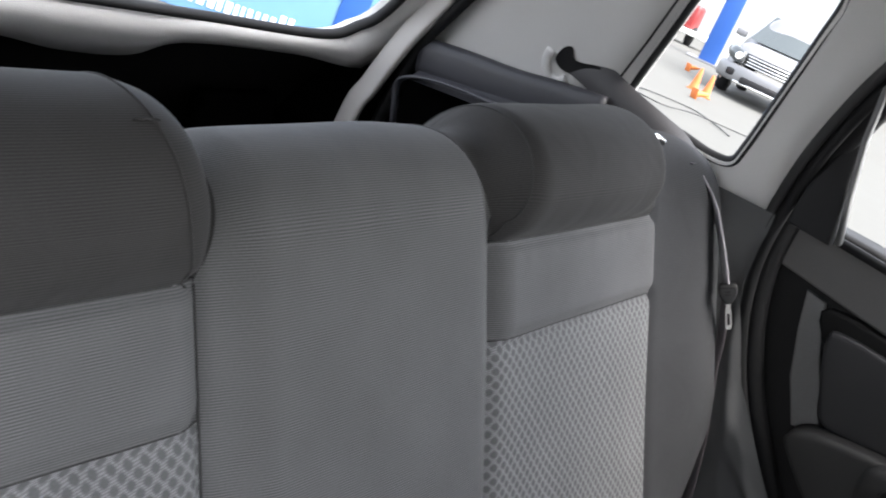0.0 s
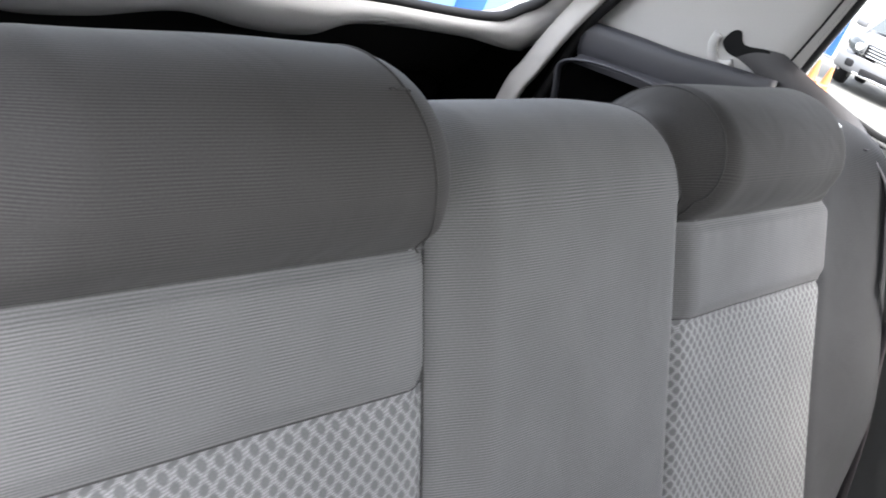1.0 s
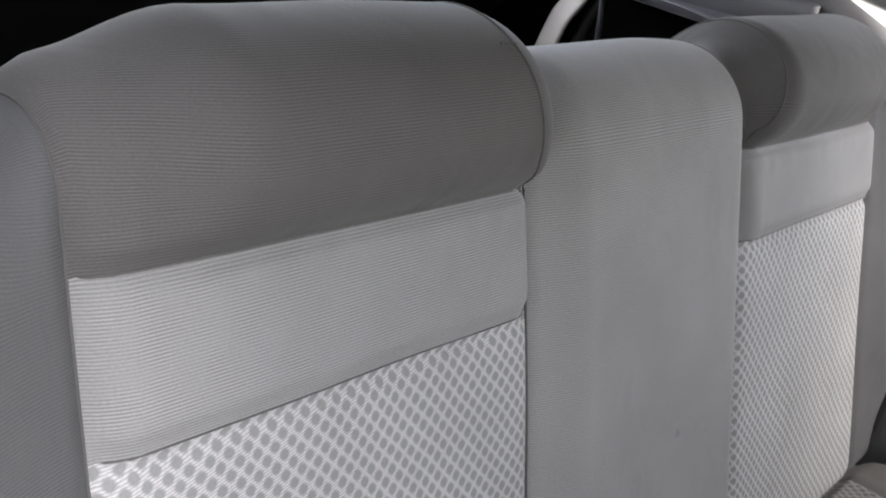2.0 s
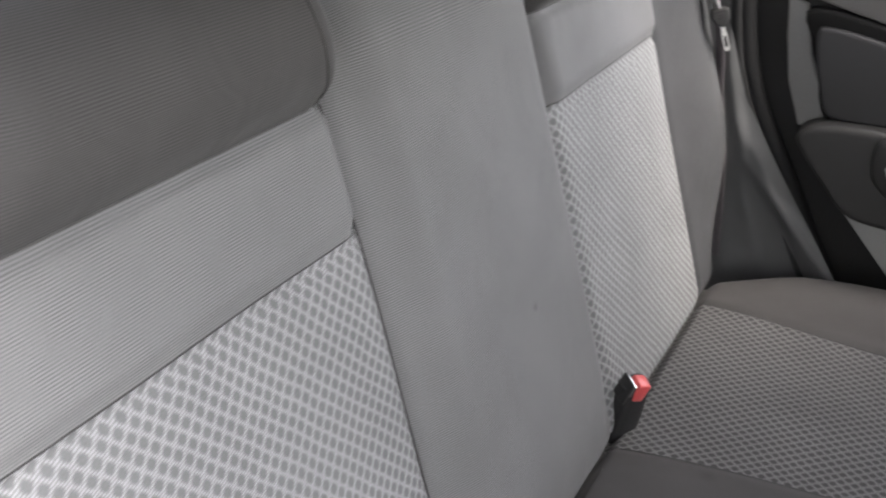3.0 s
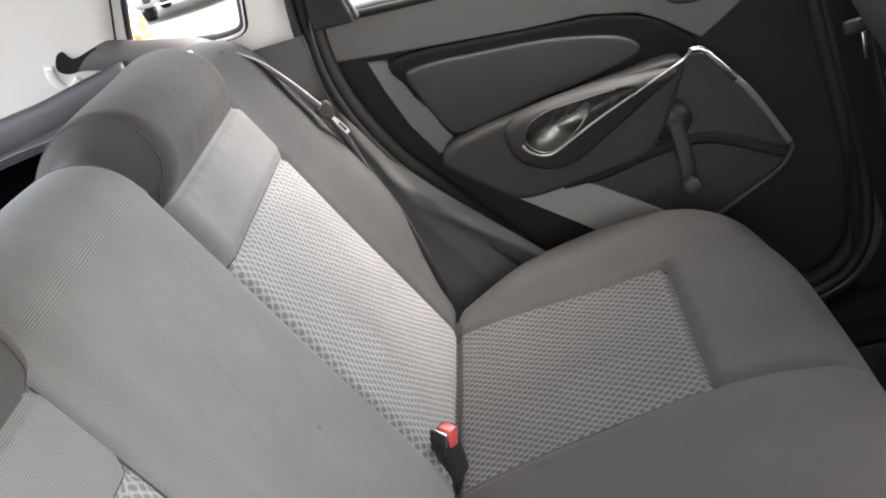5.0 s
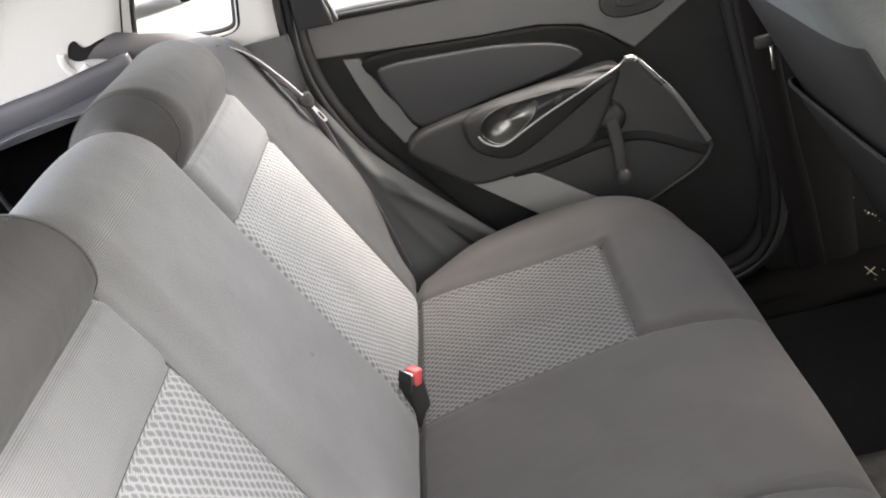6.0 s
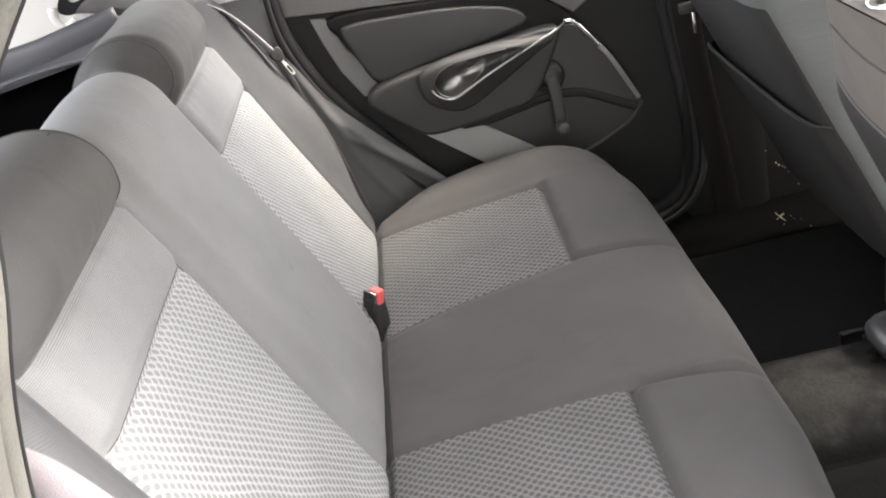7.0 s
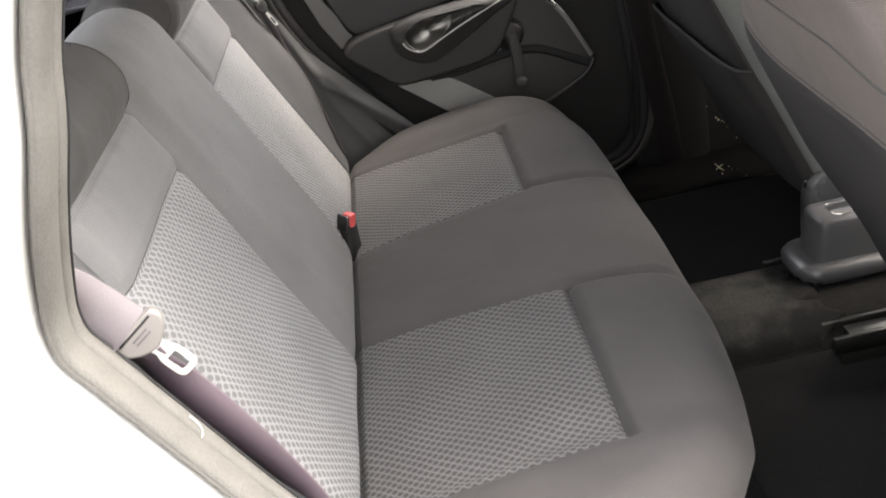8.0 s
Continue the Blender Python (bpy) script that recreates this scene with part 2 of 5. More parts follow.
nt.links.new(tc.outputs["Object"], far_off.inputs[0])
nt.links.new(tc.outputs["Object"], blot.inputs["Vector"])
nt.links.new(maths(nt, "ADD", far_off.outputs["Value"], maths(nt, "MULTIPLY", maths(nt, "SUBTRACT", blot.outputs[0], 0.5), 0.22)), fade.inputs["Value"])
thread = nt.nodes.new("ShaderNodeMix")
thread.data_type = "RGBA"
thread.inputs[6].default_value = (0.0105, 0.0102, 0.010, 1)
worn_in = nt.nodes["Principled BSDF"].inputs["Base Color"]
nt.links.new(worn_in.links[0].from_socket, thread.inputs[7])
nt.links.new(fade.outputs[0], thread.inputs[0])
nt.links.new(thread.outputs[2], worn_in)


# ---- mesh helpers ----
def sm(a, b, x):
    t = min(1.0, max(0.0, (x - a) / (b - a)))
    return t * t * (3 - 2 * t)


def part(name, bm, mat, parent=None, label="", smooth=True):
    me = bpy.data.meshes.new(name)
    bm.to_mesh(me)
    bm.free()
    if smooth:
        for p in me.polygons:
            p.use_smooth = True
    me.materials.append(mat)
    ob = new(name, me)
    if parent is not None:
        ob.parent = parent
        ob.matrix_parent_inverse = parent.matrix_basis.inverted()
    if label:
        ob["label"] = label
    return ob


def thing(name, label, category, place=(0, 0, 0), group="", kind=""):
    ob = new(name)
    ob.matrix_basis = pose(*place)
    return tagged(ob, label, category, group, kind)


def sheet(fn, nu, nv, closed_u=False, flip=False):
    """A grid mesh of fn(a, b) -> (point, (u, v)) with a, b from 0 to 1."""
    bm = bmesh.new()
    layer = bm.loops.layers.uv.new("weave")
    rows, uvs = [], []
    cols = nu if closed_u else nu + 1
    for j in range(nv + 1):
        line, ul = [], []
        for i in range(cols):
            p, w = fn(i / nu, j / nv)
            line.append(bm.verts.new(p))
            ul.append(w)
        rows.append(line)
        uvs.append(ul)
    for j in range(nv):
        for i in range(nu):
            k = (i + 1) % cols
            q = [(j, i), (j, k), (j + 1, k), (j + 1, i)]
            if flip:
                q.reverse()
            f = bm.faces.new([rows[a][b] for a, b in q])
            for lp, (a, b) in zip(f.loops, q):
                lp[layer].uv = uvs[a][b]
    return bm


def spline(pts, n=8, closed=False):
    """A smooth curve through a few points."""
    P = [Vector(p) for p in pts]
    m = len(P)
    out = []
    for i in range(m if closed else m - 1):
        a, b, c, d = ((P[(i - 1) % m], P[i], P[(i + 1) % m], P[(i + 2) % m]) if closed else
                      (P[max(i - 1, 0)], P[i], P[i + 1], P[min(i + 2, m - 1)]))
        for k in range(n):
            t = k / n
            out.append(0.5 * ((2 * b) + (c - a) * t + (2 * a - 5 * b + 4 * c - d) * t * t + (3 * b - a - 3 * c + d) * t ** 3))
    if not closed:
        out.append(P[-1])
    return out


def sweep(pts, wide, thick=None, side=None, n=10, closed=False, power=2.0):
    """A rod, or a flat band when thick is given, along a line; side is the band's broad direction."""
    thick = thick or wide
    P = [Vector(p) for p in pts]
    m = len(P)
    bm = bmesh.new()
    rings = []
    ref = Vector(side) if side else None
    up = None
    for i, p in enumerate(P):
        a, b = (P[(i - 1) % m], P[(i + 1) % m]) if closed else (P[max(i - 1, 0)], P[min(i + 1, m - 1)])
        t = (b - a).normalized()
        if ref is not None:
            s = (ref - t * ref.dot(t)).normalized()
        else:
            if up is None:
                up = Vector((0, 0, 1)) if abs(t.z) < 0.9 else Vector((0, 1, 0))
            s = up = (up - t * up.dot(t)).normalized()
        c = t.cross(s)
        ring = []
        for k in range(n):
            an = 2 * math.pi * (k + 0.5) / n
            x, y = math.cos(an), math.sin(an)
            x, y = math.copysign(abs(x) ** (2 / power), x), math.copysign(abs(y) ** (2 / power), y)
            ring.append(bm.verts.new(p + s * x * wide / 2 + c * y * thick / 2))
        rings.append(ring)
    for i in range(m if closed else m - 1):
        r, q = rings[i], rings[(i + 1) % m]
        for k in range(n):
            bm.faces.new((r[k], r[(k + 1) % n], q[(k + 1) % n], q[k]))
    if not closed:
        bm.faces.new(list(reversed(rings[0])))
        bm.faces.new(rings[-1])
    bmesh.ops.recalc_face_normals(bm, faces=bm.faces)
    return bm


def plate(outline, x0, x1, round_=0.004, axis="x", segs=3):
    """A flat piece with rounded rims: an outline of (y, z) in the plane across x, from x0 (hidden side) to x1 (shown side)."""
    bm = bmesh.new()
    mk = {"x": lambda a, b, d: (d, a, b), "y": lambda a, b, d: (a, d, b), "z": lambda a, b, d: (a, b, d)}[axis]
    base = [bm.verts.new(mk(p[0], p[1], x0)) for p in outline]
    f = bm.faces.new(base)
    ext = bmesh.ops.extrude_face_region(bm, geom=[f])
    vs = [v for v in ext["geom"] if isinstance(v, bmesh.types.BMVert)]
    i = "xyz".index(axis)
    for v in vs:
        v.co[i] = x1
    bmesh.ops.recalc_face_normals(bm, faces=bm.faces)
    if round_:
        top = set(vs)
        es = [e for e in bm.edges if e.verts[0] in top and e.verts[1] in top]
        bmesh.ops.bevel(bm, geom=es, offset=round_, segments=segs, profile=0.6, affect="EDGES", clamp_overlap=True)
    return bm


def box(x0, x1, y0, y1, z0, z1, r=0.004, segs=2):
    bm = bmesh.new()
    bmesh.ops.create_cube(bm, size=1.0)
    for v in bm.verts:
        v.co = Vector(((x0 + x1) / 2 + v.co.x * (x1 - x0), (y0 + y1) / 2 + v.co.y * (y1 - y0), (z0 + z1) / 2 + v.co.z * (z1 - z0)))
    if r:
        bmesh.ops.bevel(bm, geom=list(bm.edges), offset=r, segments=segs, profile=0.5, affect="EDGES", clamp_overlap=True)
    return bm


def turned(profile, centre, axis, n=24):
    """A turned piece: (radius, distance) pairs about an axis through centre."""
    ax = Vector(axis).normalized()
    s = ax.orthogonal().normalized()
    c = ax.cross(s)
    o = Vector(centre)
    bm = bmesh.new()
    rings = [[bm.verts.new(o + ax * d + (s * math.cos(2 * math.pi * k / n) + c * math.sin(2 * math.pi * k / n)) * max(r, 1e-4)) for k in range(n)]
             for r, d in profile]
    for a, b in zip(rings, rings[1:]):
        for k in range(n):
            bm.faces.new((a[k], a[(k + 1) % n], b[(k + 1) % n], b[k]))
    bm.faces.new(list(reversed(rings[0])))
    bm.faces.new(rings[-1])
    bmesh.ops.recalc_face_normals(bm, faces=bm.faces)
    return bm


def merge(*bms):
    out = bmesh.new()
    for b in bms:
        me = bpy.data.meshes.new("piece")
        b.to_mesh(me)
        b.free()
        out.from_mesh(me)
        bpy.data.meshes.remove(me)
    return out


def yz(pts, n=6, closed=True):
    return [(p.x, p.y) for p in spline([(a, b, 0) for a, b in pts], n, closed)]


# ---- rear bench: backrest ----
RAKE = radians(24.8)
UPB, OUT, FOOT = Vector((0, math.sin(RAKE), math.cos(RAKE))), Vector((0, -math.cos(RAKE), math.sin(RAKE))), Vector((0, 0, 0.30))
ROLL, TOP = 0.052, 0.53


def bolster_edge(v):
    return 0.592 + 0.052 * sm(0.0, 0.2, v)


def raised(x, v):
    """The near headrest and its seams sit a little higher."""
    return v - (0.011 * sm(0.25, 0.42, v) if x < 0 else 0.0)


def outer_seam(v, s=1):
    """The seam between the panels and the outer bolster."""
    return 0.516 - (0.008 * sm(0.350, 0.372, v) if s > 0 else 0.0)


def back_height(x, v):
    a = abs(x)
    v = raised(x, v)
    h = 0.024 * sm(0.166, 0.118, a) * (1 - 0.2 * (x / 0.15) ** 2) * sm(-0.03, 0.10, v)
    if 0.168 < a < 0.515:
        h += (0.003 + 0.007 * sm(0.354, 0.359, v)) * min(1.0, 5.5 * math.sin(math.pi * (a - 0.168) / 0.347))
    if a > 0.515:
        lim = bolster_edge(v)
        h += 0.036 * sm(0.515, 0.61, a) * sm(0.0, 0.22, v) - 0.10 * max(0, (a - lim + 0.014) / 0.034) ** 2
    if x > 0:
        wide = sm(head_inner(v, x) - 0.004, head_seam(v, x) + 0.005, a)
    else:
        lo, hi = head_inner(v, x), head_seam(v, x) + 0.004
        wide = 1 - (1 - min(1.0, max(0.0, (a - lo) / (hi - lo)))) ** 1.5
    wide *= sm(0.503, 0.425, a)
    roll = 1 - max(0.0, 1 - (v - 0.446) / 0.072) ** 2.3 if v > 0.446 else 0.0
    h += ((0.043 if x > 0 else 0.039) - (0.030 if x > 0 else 0.022) * sm(0.50, 0.60, v)) * roll * wide
    groove = math.exp(-((a - 0.168) / 0.005) ** 2) * (v < 0.47) * 0.007
    groove += math.exp(-((a - outer_seam(v, x)) / 0.005) ** 2) * 0.006
    if 0.168 < a < 0.516:
        groove += 0.006 * math.exp(-((v - 0.359) / 0.008) ** 2) + 0.008 * math.exp(-((v - 0.449) / 0.007) ** 2)
    if 0.18 < a < 0.50:
        pucker = math.sin(170 * x + 2.2 * math.sin(31 * x)) + 0.6 * math.sin(290 * x + 1)
        h += pucker * (0.0003 * math.exp(-((v - 0.344) / 0.014) ** 2) + 0.00012 * math.exp(-((v - 0.470) / 0.016) ** 2) + 0.0003 * math.exp(-((v - 0.434) / 0.012) ** 2))
    h += 0.0012 * math.sin(26 * x + 3) * math.sin(19 * v + 7 * x)
    if v < 0.018:
        h -= 0.005 * (1 - max(0.0, v) / 0.018) ** 2
    return h - groove


def back_point(x, v):
    h = back_height(x, v)
    a = abs(x)
    straight = TOP - ROLL + (0.008 if x > 0 else 0.021) * sm(0.15, 0.2, a) - (0.014 if x > 0 else 0.034) * sm(0.512, 0.534, a) - (0.22 if x > 0 else 0.6) * max(0, a - 0.534)
    if v <= straight:
        return FOOT + UPB * v + OUT * h + Vector((x, 0, 0))
    th = min((v - straight) / ROLL, 2.9)
    over = max(0, v - straight - 2.9 * ROLL)
    return FOOT + UPB * straight - OUT * ROLL + (OUT * math.cos(th) + UPB * math.sin(th)) * (ROLL + h) - UPB * over + Vector((x, 0, 0))


def head_seam(v, s=1):
    if s > 0:
        return 0.170 + 0.017 * sm(0.46, 0.565, v)
    return 0.172 + 0.050 * math.sin(math.pi * min(1.0, max(0.0, (v - 0.452) / 0.19))) ** 0.7


def head_inner(v, s=1):
    if s > 0:
        return 0.166 - 0.05 * sm(0.455, 0.56, v)
    return 0.166 - 0.018 * math.sin(math.pi * min(1.0, max(0.0, (v - 0.458) / 0.15)))


def back_patch(xa, xb, va, vb, nu, nv):
    fa = xa if callable(xa) else (lambda v: xa)
    fb = xb if callable(xb) else (lambda v: xb)

    def fn(a, b):
        v = va + (vb - va) * b
        x = fa(v) + (fb(v) - fa(v)) * a
        swell = 1.0 + max(0.0, back_height(x, 0.52)) / ROLL
        return back_point(x, v), (x, v if v < 0.49 else 0.49 + (v - 0.49) * swell)
    return sheet(fn, nu, nv)


VEND = 0.80
bench = thing("rear_bench", "grey cloth rear bench with moulded headrests and mesh panels", "bench seat", (0, -0.1, 0.12))
backrest = part("backrest", sheet(lambda a, b: ((-0.60 + 1.20 * a, 0.12 + 0.14 * b, 0.26 + 0.42 * b), (a, b)), 8, 8, flip=True), PLASTIC_DARK, bench, "backrest with a black back board")
part("centre_panel", back_patch(lambda v: -head_inner(v, -1), head_inner, 0.0, VEND, 70, 140), CLOTH_MID, backrest, "plain ribbed grey cloth centre panel")
for s in (1, -1):
    def X(f, s=s):
        return (lambda v: s * f(v)) if callable(f) else s * f

    def strip(name, a, b, va, vb, nu, nv, mat, label="", s=s):
        lo, hi = (X(a), X(b)) if s > 0 else (X(b), X(a))
        part(name, back_patch(lo, hi, va, vb, nu, nv), mat, backrest, label)
    hs, hi_ = (lambda v, s=s: head_seam(v, s)), (lambda v, s=s: head_inner(v, s))
    os_ = (lambda v, s=s: outer_seam(v, s))
    low, top_ = (0.359, 0.449) if s > 0 else (0.3675, 0.459)
    strip("mesh_panel", 0.1665, os_, 0.0, low, 60, 60, CLOTH_MESH, "pale diamond mesh cloth panel")
    strip("upper_panel", 0.1665, os_, low, top_, 60, 24, CLOTH_MID, "plain ribbed grey cloth strip")
    strip("headrest", hs, os_, top_, VEND, 60, 70, CLOTH_DARK, "dark grey padded moulded headrest")
    strip("headrest_side", hi_, hs, top_, VEND, 22, 80, CLOTH_DARK, "dark curved side gusset")
    strip("outer_bolster", os_, lambda v: bolster_edge(v) + 0.022, 0.0, VEND, 26, 90, CLOTH_BOLSTER, "dark ribbed cloth outer bolster")

# sewn seams, a little sunk between the panels
def seam(pts, parent, wide=0.002, mat=None):
    part("seam", sweep(pts, wide, n=6), mat or SEAM, parent)


for s in (1, -1):
    low, top_ = (0.359, 0.449) if s > 0 else (0.3675, 0.459)
    rows_ = [top_ - 0.004 + (VEND - 0.20 - top_) * k / 40 for k in range(41)]
    seam([back_point(s * head_seam(v, s), v) + OUT * 0.0003 for v in rows_], backrest, 0.0018, CLOTH_DARK if s < 0 else SEAM)
    seam([back_point(s * outer_seam(0.02 + 0.62 * k / 90, s), 0.02 + 0.62 * k / 90) + OUT * 0.0003 for k in range(91)], backrest, 0.002)
    seam([back_point(s * 0.1665, 0.02 + 0.435 * k / 40) + OUT * 0.0005 for k in range(41)], backrest, 0.0025)
    seam([back_point(s * (0.168 + 0.346 * k / 40), low) for k in range(41)], backrest, 0.0014)
    seam([back_point(s * (0.168 + 0.346 * k / 40), top_ - 0.0005) for k in range(41)], backrest, 0.002)
    rim_ = [top_ + 0.008 + 0.20 * k / 30 for k in range(31)]
    seam([back_point(s * head_inner(v, s), v) for v in rim_], backrest, 0.0015, CLOTH_DARK if s < 0 else SEAM)

seam([back_point(-0.235 + 0.018 * k / 6, 0.532 + 0.0008 * (k % 2)) + OUT * 0.0004 for k in range(7)], backrest, 0.0016)

# ---- rear bench: cushion ----
def outline(a):
    """The cushion's outline on the +x side, from the back corner (a=0) to the middle of the front (a=1)."""
    pts = OUTL
    k = a * (len(pts) - 1)
    i = min(int(k), len(pts) - 2)
    return pts[i].lerp(pts[i + 1], k - i)


OUTL = spline([(0.60, 0.03, 0), (0.635, -0.05, 0), (0.655, -0.16, 0), (0.655, -0.27, 0), (0.625, -0.37, 0), (0.555, -0.437, 0), (0.45, -0.466, 0), (0.3, -0.475, 0), (0.157, -0.477, 0), (0.0, -0.478, 0)], 10)


def insert_inner(s, y):
    """Half width of the plain centre strip: it widens a little towards the front."""
    t = min(1.0, max(0.0, -y) / 0.303)
    return 0.150 + 0.021 * t if s > 0 else 0.140 + 0.037 * t


def insert_outer(s, y):
    t = min(1.0, max(0.0, -y) / 0.303)
    return 0.510 - 0.052 * t ** 0.8 if s > 0 else 0.526


def cushion_top(x, y):
    a = abs(x)
    s = 1 if x > 0 else -1
    lo, hi = insert_inner(s, y), insert_outer(s, y)
    z = 0.298 + 0.057 * min(1.0, max(0.0, -y) / 0.32) ** 0.75 - 0.012 * sm(0.36, 0.478, -y)
    z += 0.014 * sm(0.49, 0.56, a) * sm(0.01, 0.12, -y)
    if y > -0.303 and lo < a < hi:
        z -= 0.003 * sm(lo, lo + 0.018, a) * sm(hi, hi - 0.02, a) * sm(-0.303, -0.29, y)
    g = (0.003 + 0.008 * sm(-0.25, -0.35, y)) * math.exp(-((a - lo) / 0.008) ** 2) * sm(-0.47, -0.42, y)
    g += 0.012 * math.exp(-((y + 0.303) / 0.0065) ** 2) * sm(lo - 0.009, lo + 0.013, a) * (a < hi + 0.01)
    z += 0.004 * math.sin(math.pi * min(1.0, max(0.0, (a - lo) / 0.36))) * sm(-0.30, -0.35, y)
    z += 0.003 * math.cos(0.5 * math.pi * min(1.0, a / lo)) - 0.0015 * math.sin(23 * x + 9 * y) * math.sin(17 * y - 6 * x)
    g += 0.004 * math.exp(-((a - hi) / 0.005) ** 2) * (y > -0.303)
    return z - g - 0.011 * sm(-0.008, 0.005, y)


def cushion_point(x, y, d):
    """d: how far inside the outline; the rim rolls over with a radius."""
    r = 0.06
    drop = 0.0
    if d < r:
        drop = r - math.sqrt(max(0.0, r * r - (r - d) ** 2))
    return Vector((x, y, cushion_top(x, y) - drop))


def ruled(inner, outer, nu, nb, s, skirt=6):
    """From an inner line to the outline, over the rounded rim and down to the floor of the car."""
    def fn(a, b):
        p, q = Vector(inner(a)), Vector(outer(a))
        if s < 0:
            q.y += 0.015 * sm(0.25, 0.5, q.x) * sm(-0.2, -0.4, q.y)
        k = b * (nb + skirt)
        if k <= nb:
            f = math.sin(0.5 * math.pi * k / nb)
            m = p.lerp(q, f)
            d = (q - m).length
            c = cushion_point(s * m.x, m.y, d)
        else:
            f = (k - nb) / skirt
            c = cushion_point(s * q.x, q.y, 0)
            c.z = c.z + (0.11 - c.z) * f
            inward = (p - q).normalized() * 0.05 * f
            c += Vector((s * inward.x, inward.y, 0))
        uvv = -c.y + (0.34 - c.z if k > nb else 0)
        return c, (c.x, uvv)
    return sheet(fn, nu, nb + skirt, flip=s < 0)


cushion = part("cushion", box(-0.55, 0.55, -0.40, 0.02, 0.12, 0.26, 0.02), PLASTIC_DARK, bench, "cushion with rounded front edge")


def grid_patch(left, right, y0, y1, nu, nv):
    def fn(a, b):
        y = y0 + (y1 - y0) * b
        x = left(y) + (right(y) - left(y)) * a
        return (x, y, cushion_top(x, y)), (x, -y)
    return sheet(fn, nu, nv, flip=True)


def rim_drop(y):
    """How far the rounded front edge falls at y."""
    return 0.06 - math.sqrt(max(0.0, 0.06 ** 2 - max(0.0, 0.06 - (0.477 + y)) ** 2))


A_DIAG = 5.0 / 9
for s in (1, -1):
    fi, fo = (lambda y, s=s: s * insert_inner(s, y)), (lambda y, s=s: s * insert_outer(s, y))
    li, lo_ = insert_inner(s, -0.303), insert_outer(s, -0.303)
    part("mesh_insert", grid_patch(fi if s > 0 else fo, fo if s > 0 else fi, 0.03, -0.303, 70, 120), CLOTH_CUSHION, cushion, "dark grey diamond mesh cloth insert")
    part("side_bolster", ruled(lambda a, s=s: (insert_outer(s, 0.03 - 0.333 * a), 0.03 - 0.333 * a, 0), lambda a: outline(a * A_DIAG), 60, 36, s), CLOTH_PAD, cushion, "dark cloth side bolster")
    part("front_pad", ruled(lambda a, li=li, lo_=lo_: (lo_ + (li - lo_) * a, -0.303, 0), lambda a: outline(A_DIAG + (8.0 / 9 - A_DIAG) * a), 70, 44, s), CLOTH_PAD, cushion, "dark cloth front pad")
    part("centre_front", ruled(lambda a, li=li: (li - li * a, -0.303, 0), lambda a: outline(8.0 / 9 + a / 9), 40, 44, s), CLOTH_PAD, cushion)
    steps = [-0.303 * k / 30 for k in range(31)]
    seam([Vector((fo(y), y, cushion_top(fo(y), y) + 0.0002)) for y in steps], cushion, 0.0014)
    seam([Vector((fi(-0.46 * k / 40), -0.46 * k / 40, cushion_top(fi(-0.46 * k / 40), -0.46 * k / 40) - rim_drop(-0.46 * k / 40) + 0.0002)) for k in range(41)], cushion, 0.0014)
    seam([Vector((s * (li + (lo_ - li) * k / 30), -0.303, cushion_top(s * (li + (lo_ - li) * k / 30), -0.303) + 0.0005)) for k in range(31)], cushion, 0.002)
part("centre_pad", grid_patch(lambda y: -insert_inner(-1, y), lambda y: insert_inner(1, y), 0.03, -0.303, 70, 90), CLOTH_PAD, cushion, "plain dark cloth centre pad")

part("listing", sweep(spline([(x, -0.0088, cushion_top(x, -0.0088) + 0.0025) for x in (-0.16, -0.07, 0.02, 0.10)], 8), 0.0010, n=6), CLOTH_PAD, cushion, "fine edge listing along the crease")

# ---- car shell ----
def side_x(y, z):
    """The inner face of the cabin's side trim."""
    return 0.668 - 0.18 * max(0.0, y - 0.1) - 0.4 * max(0.0, z - 0.75)


# the rear door opening, from the roof down along the back edge, under the seat side and up the middle pillar
APERTURE = [(-0.06, 1.06), (0.02, 0.97), (0.07, 0.85), (0.092, 0.74), (0.085, 0.64), (0.04, 0.53), (-0.04, 0.42), (-0.13, 0.30), (-0.24, 0.17),
            (-0.40, 0.13), (-0.55, 0.14), (-0.615, 0.20), (-0.63, 0.32), (-0.615, 0.50), (-0.595, 0.70), (-0.56, 0.90), (-0.5, 1.05), (-0.28, 1.085)]
NEAR_APERTURE = [(-0.06, 1.06), (0.03, 0.99), (0.064, 0.925), (0.086, 0.852), (0.128, 0.747), (0.140, 0.695), (0.124, 0.660), (0.085, 0.591), (0.031, 0.496), (-0.03, 0.40),
                 (-0.12, 0.28), (-0.24, 0.17)] + APERTURE[9:]
LOOP = spline([(0, y, z) for y, z in APERTURE], 6, closed=True)
NEAR_LOOP = spline([(0, y, z) for y, z in NEAR_APERTURE], 6, closed=True)


def ring_of(scale_out, x_shift, s):
    """The opening's loop moved outwards in its plane and sideways."""
    loop = LOOP if s > 0 else NEAR_LOOP
    out, m = [], len(loop)
    for i, p in enumerate(loop):
        t = (loop[(i + 1) % m] - loop[(i - 1) % m]).normalized()
        nrm = Vector((0, -t.z, t.y))
        q = p + nrm * scale_out
        across = side_x(q.y, q.z) if s > 0 else 0.672 + 0.04 * sm(0.70, 0.85, q.z)
        out.append(Vector((s * (across + x_shift), q.y, q.z)))
    return out


def loft(loops, closed=True):
    bm = bmesh.new()
    rings = [[bm.verts.new(p) for p in lp] for lp in loops]
    m = len(rings[0])
    for a, b in zip(rings, rings[1:]):
        for k in range(m if closed else m - 1):
            bm.faces.new((a[k], a[(k + 1) % m], b[(k + 1) % m], b[k]))
    bmesh.ops.recalc_face_normals(bm, faces=bm.faces)
    return bm


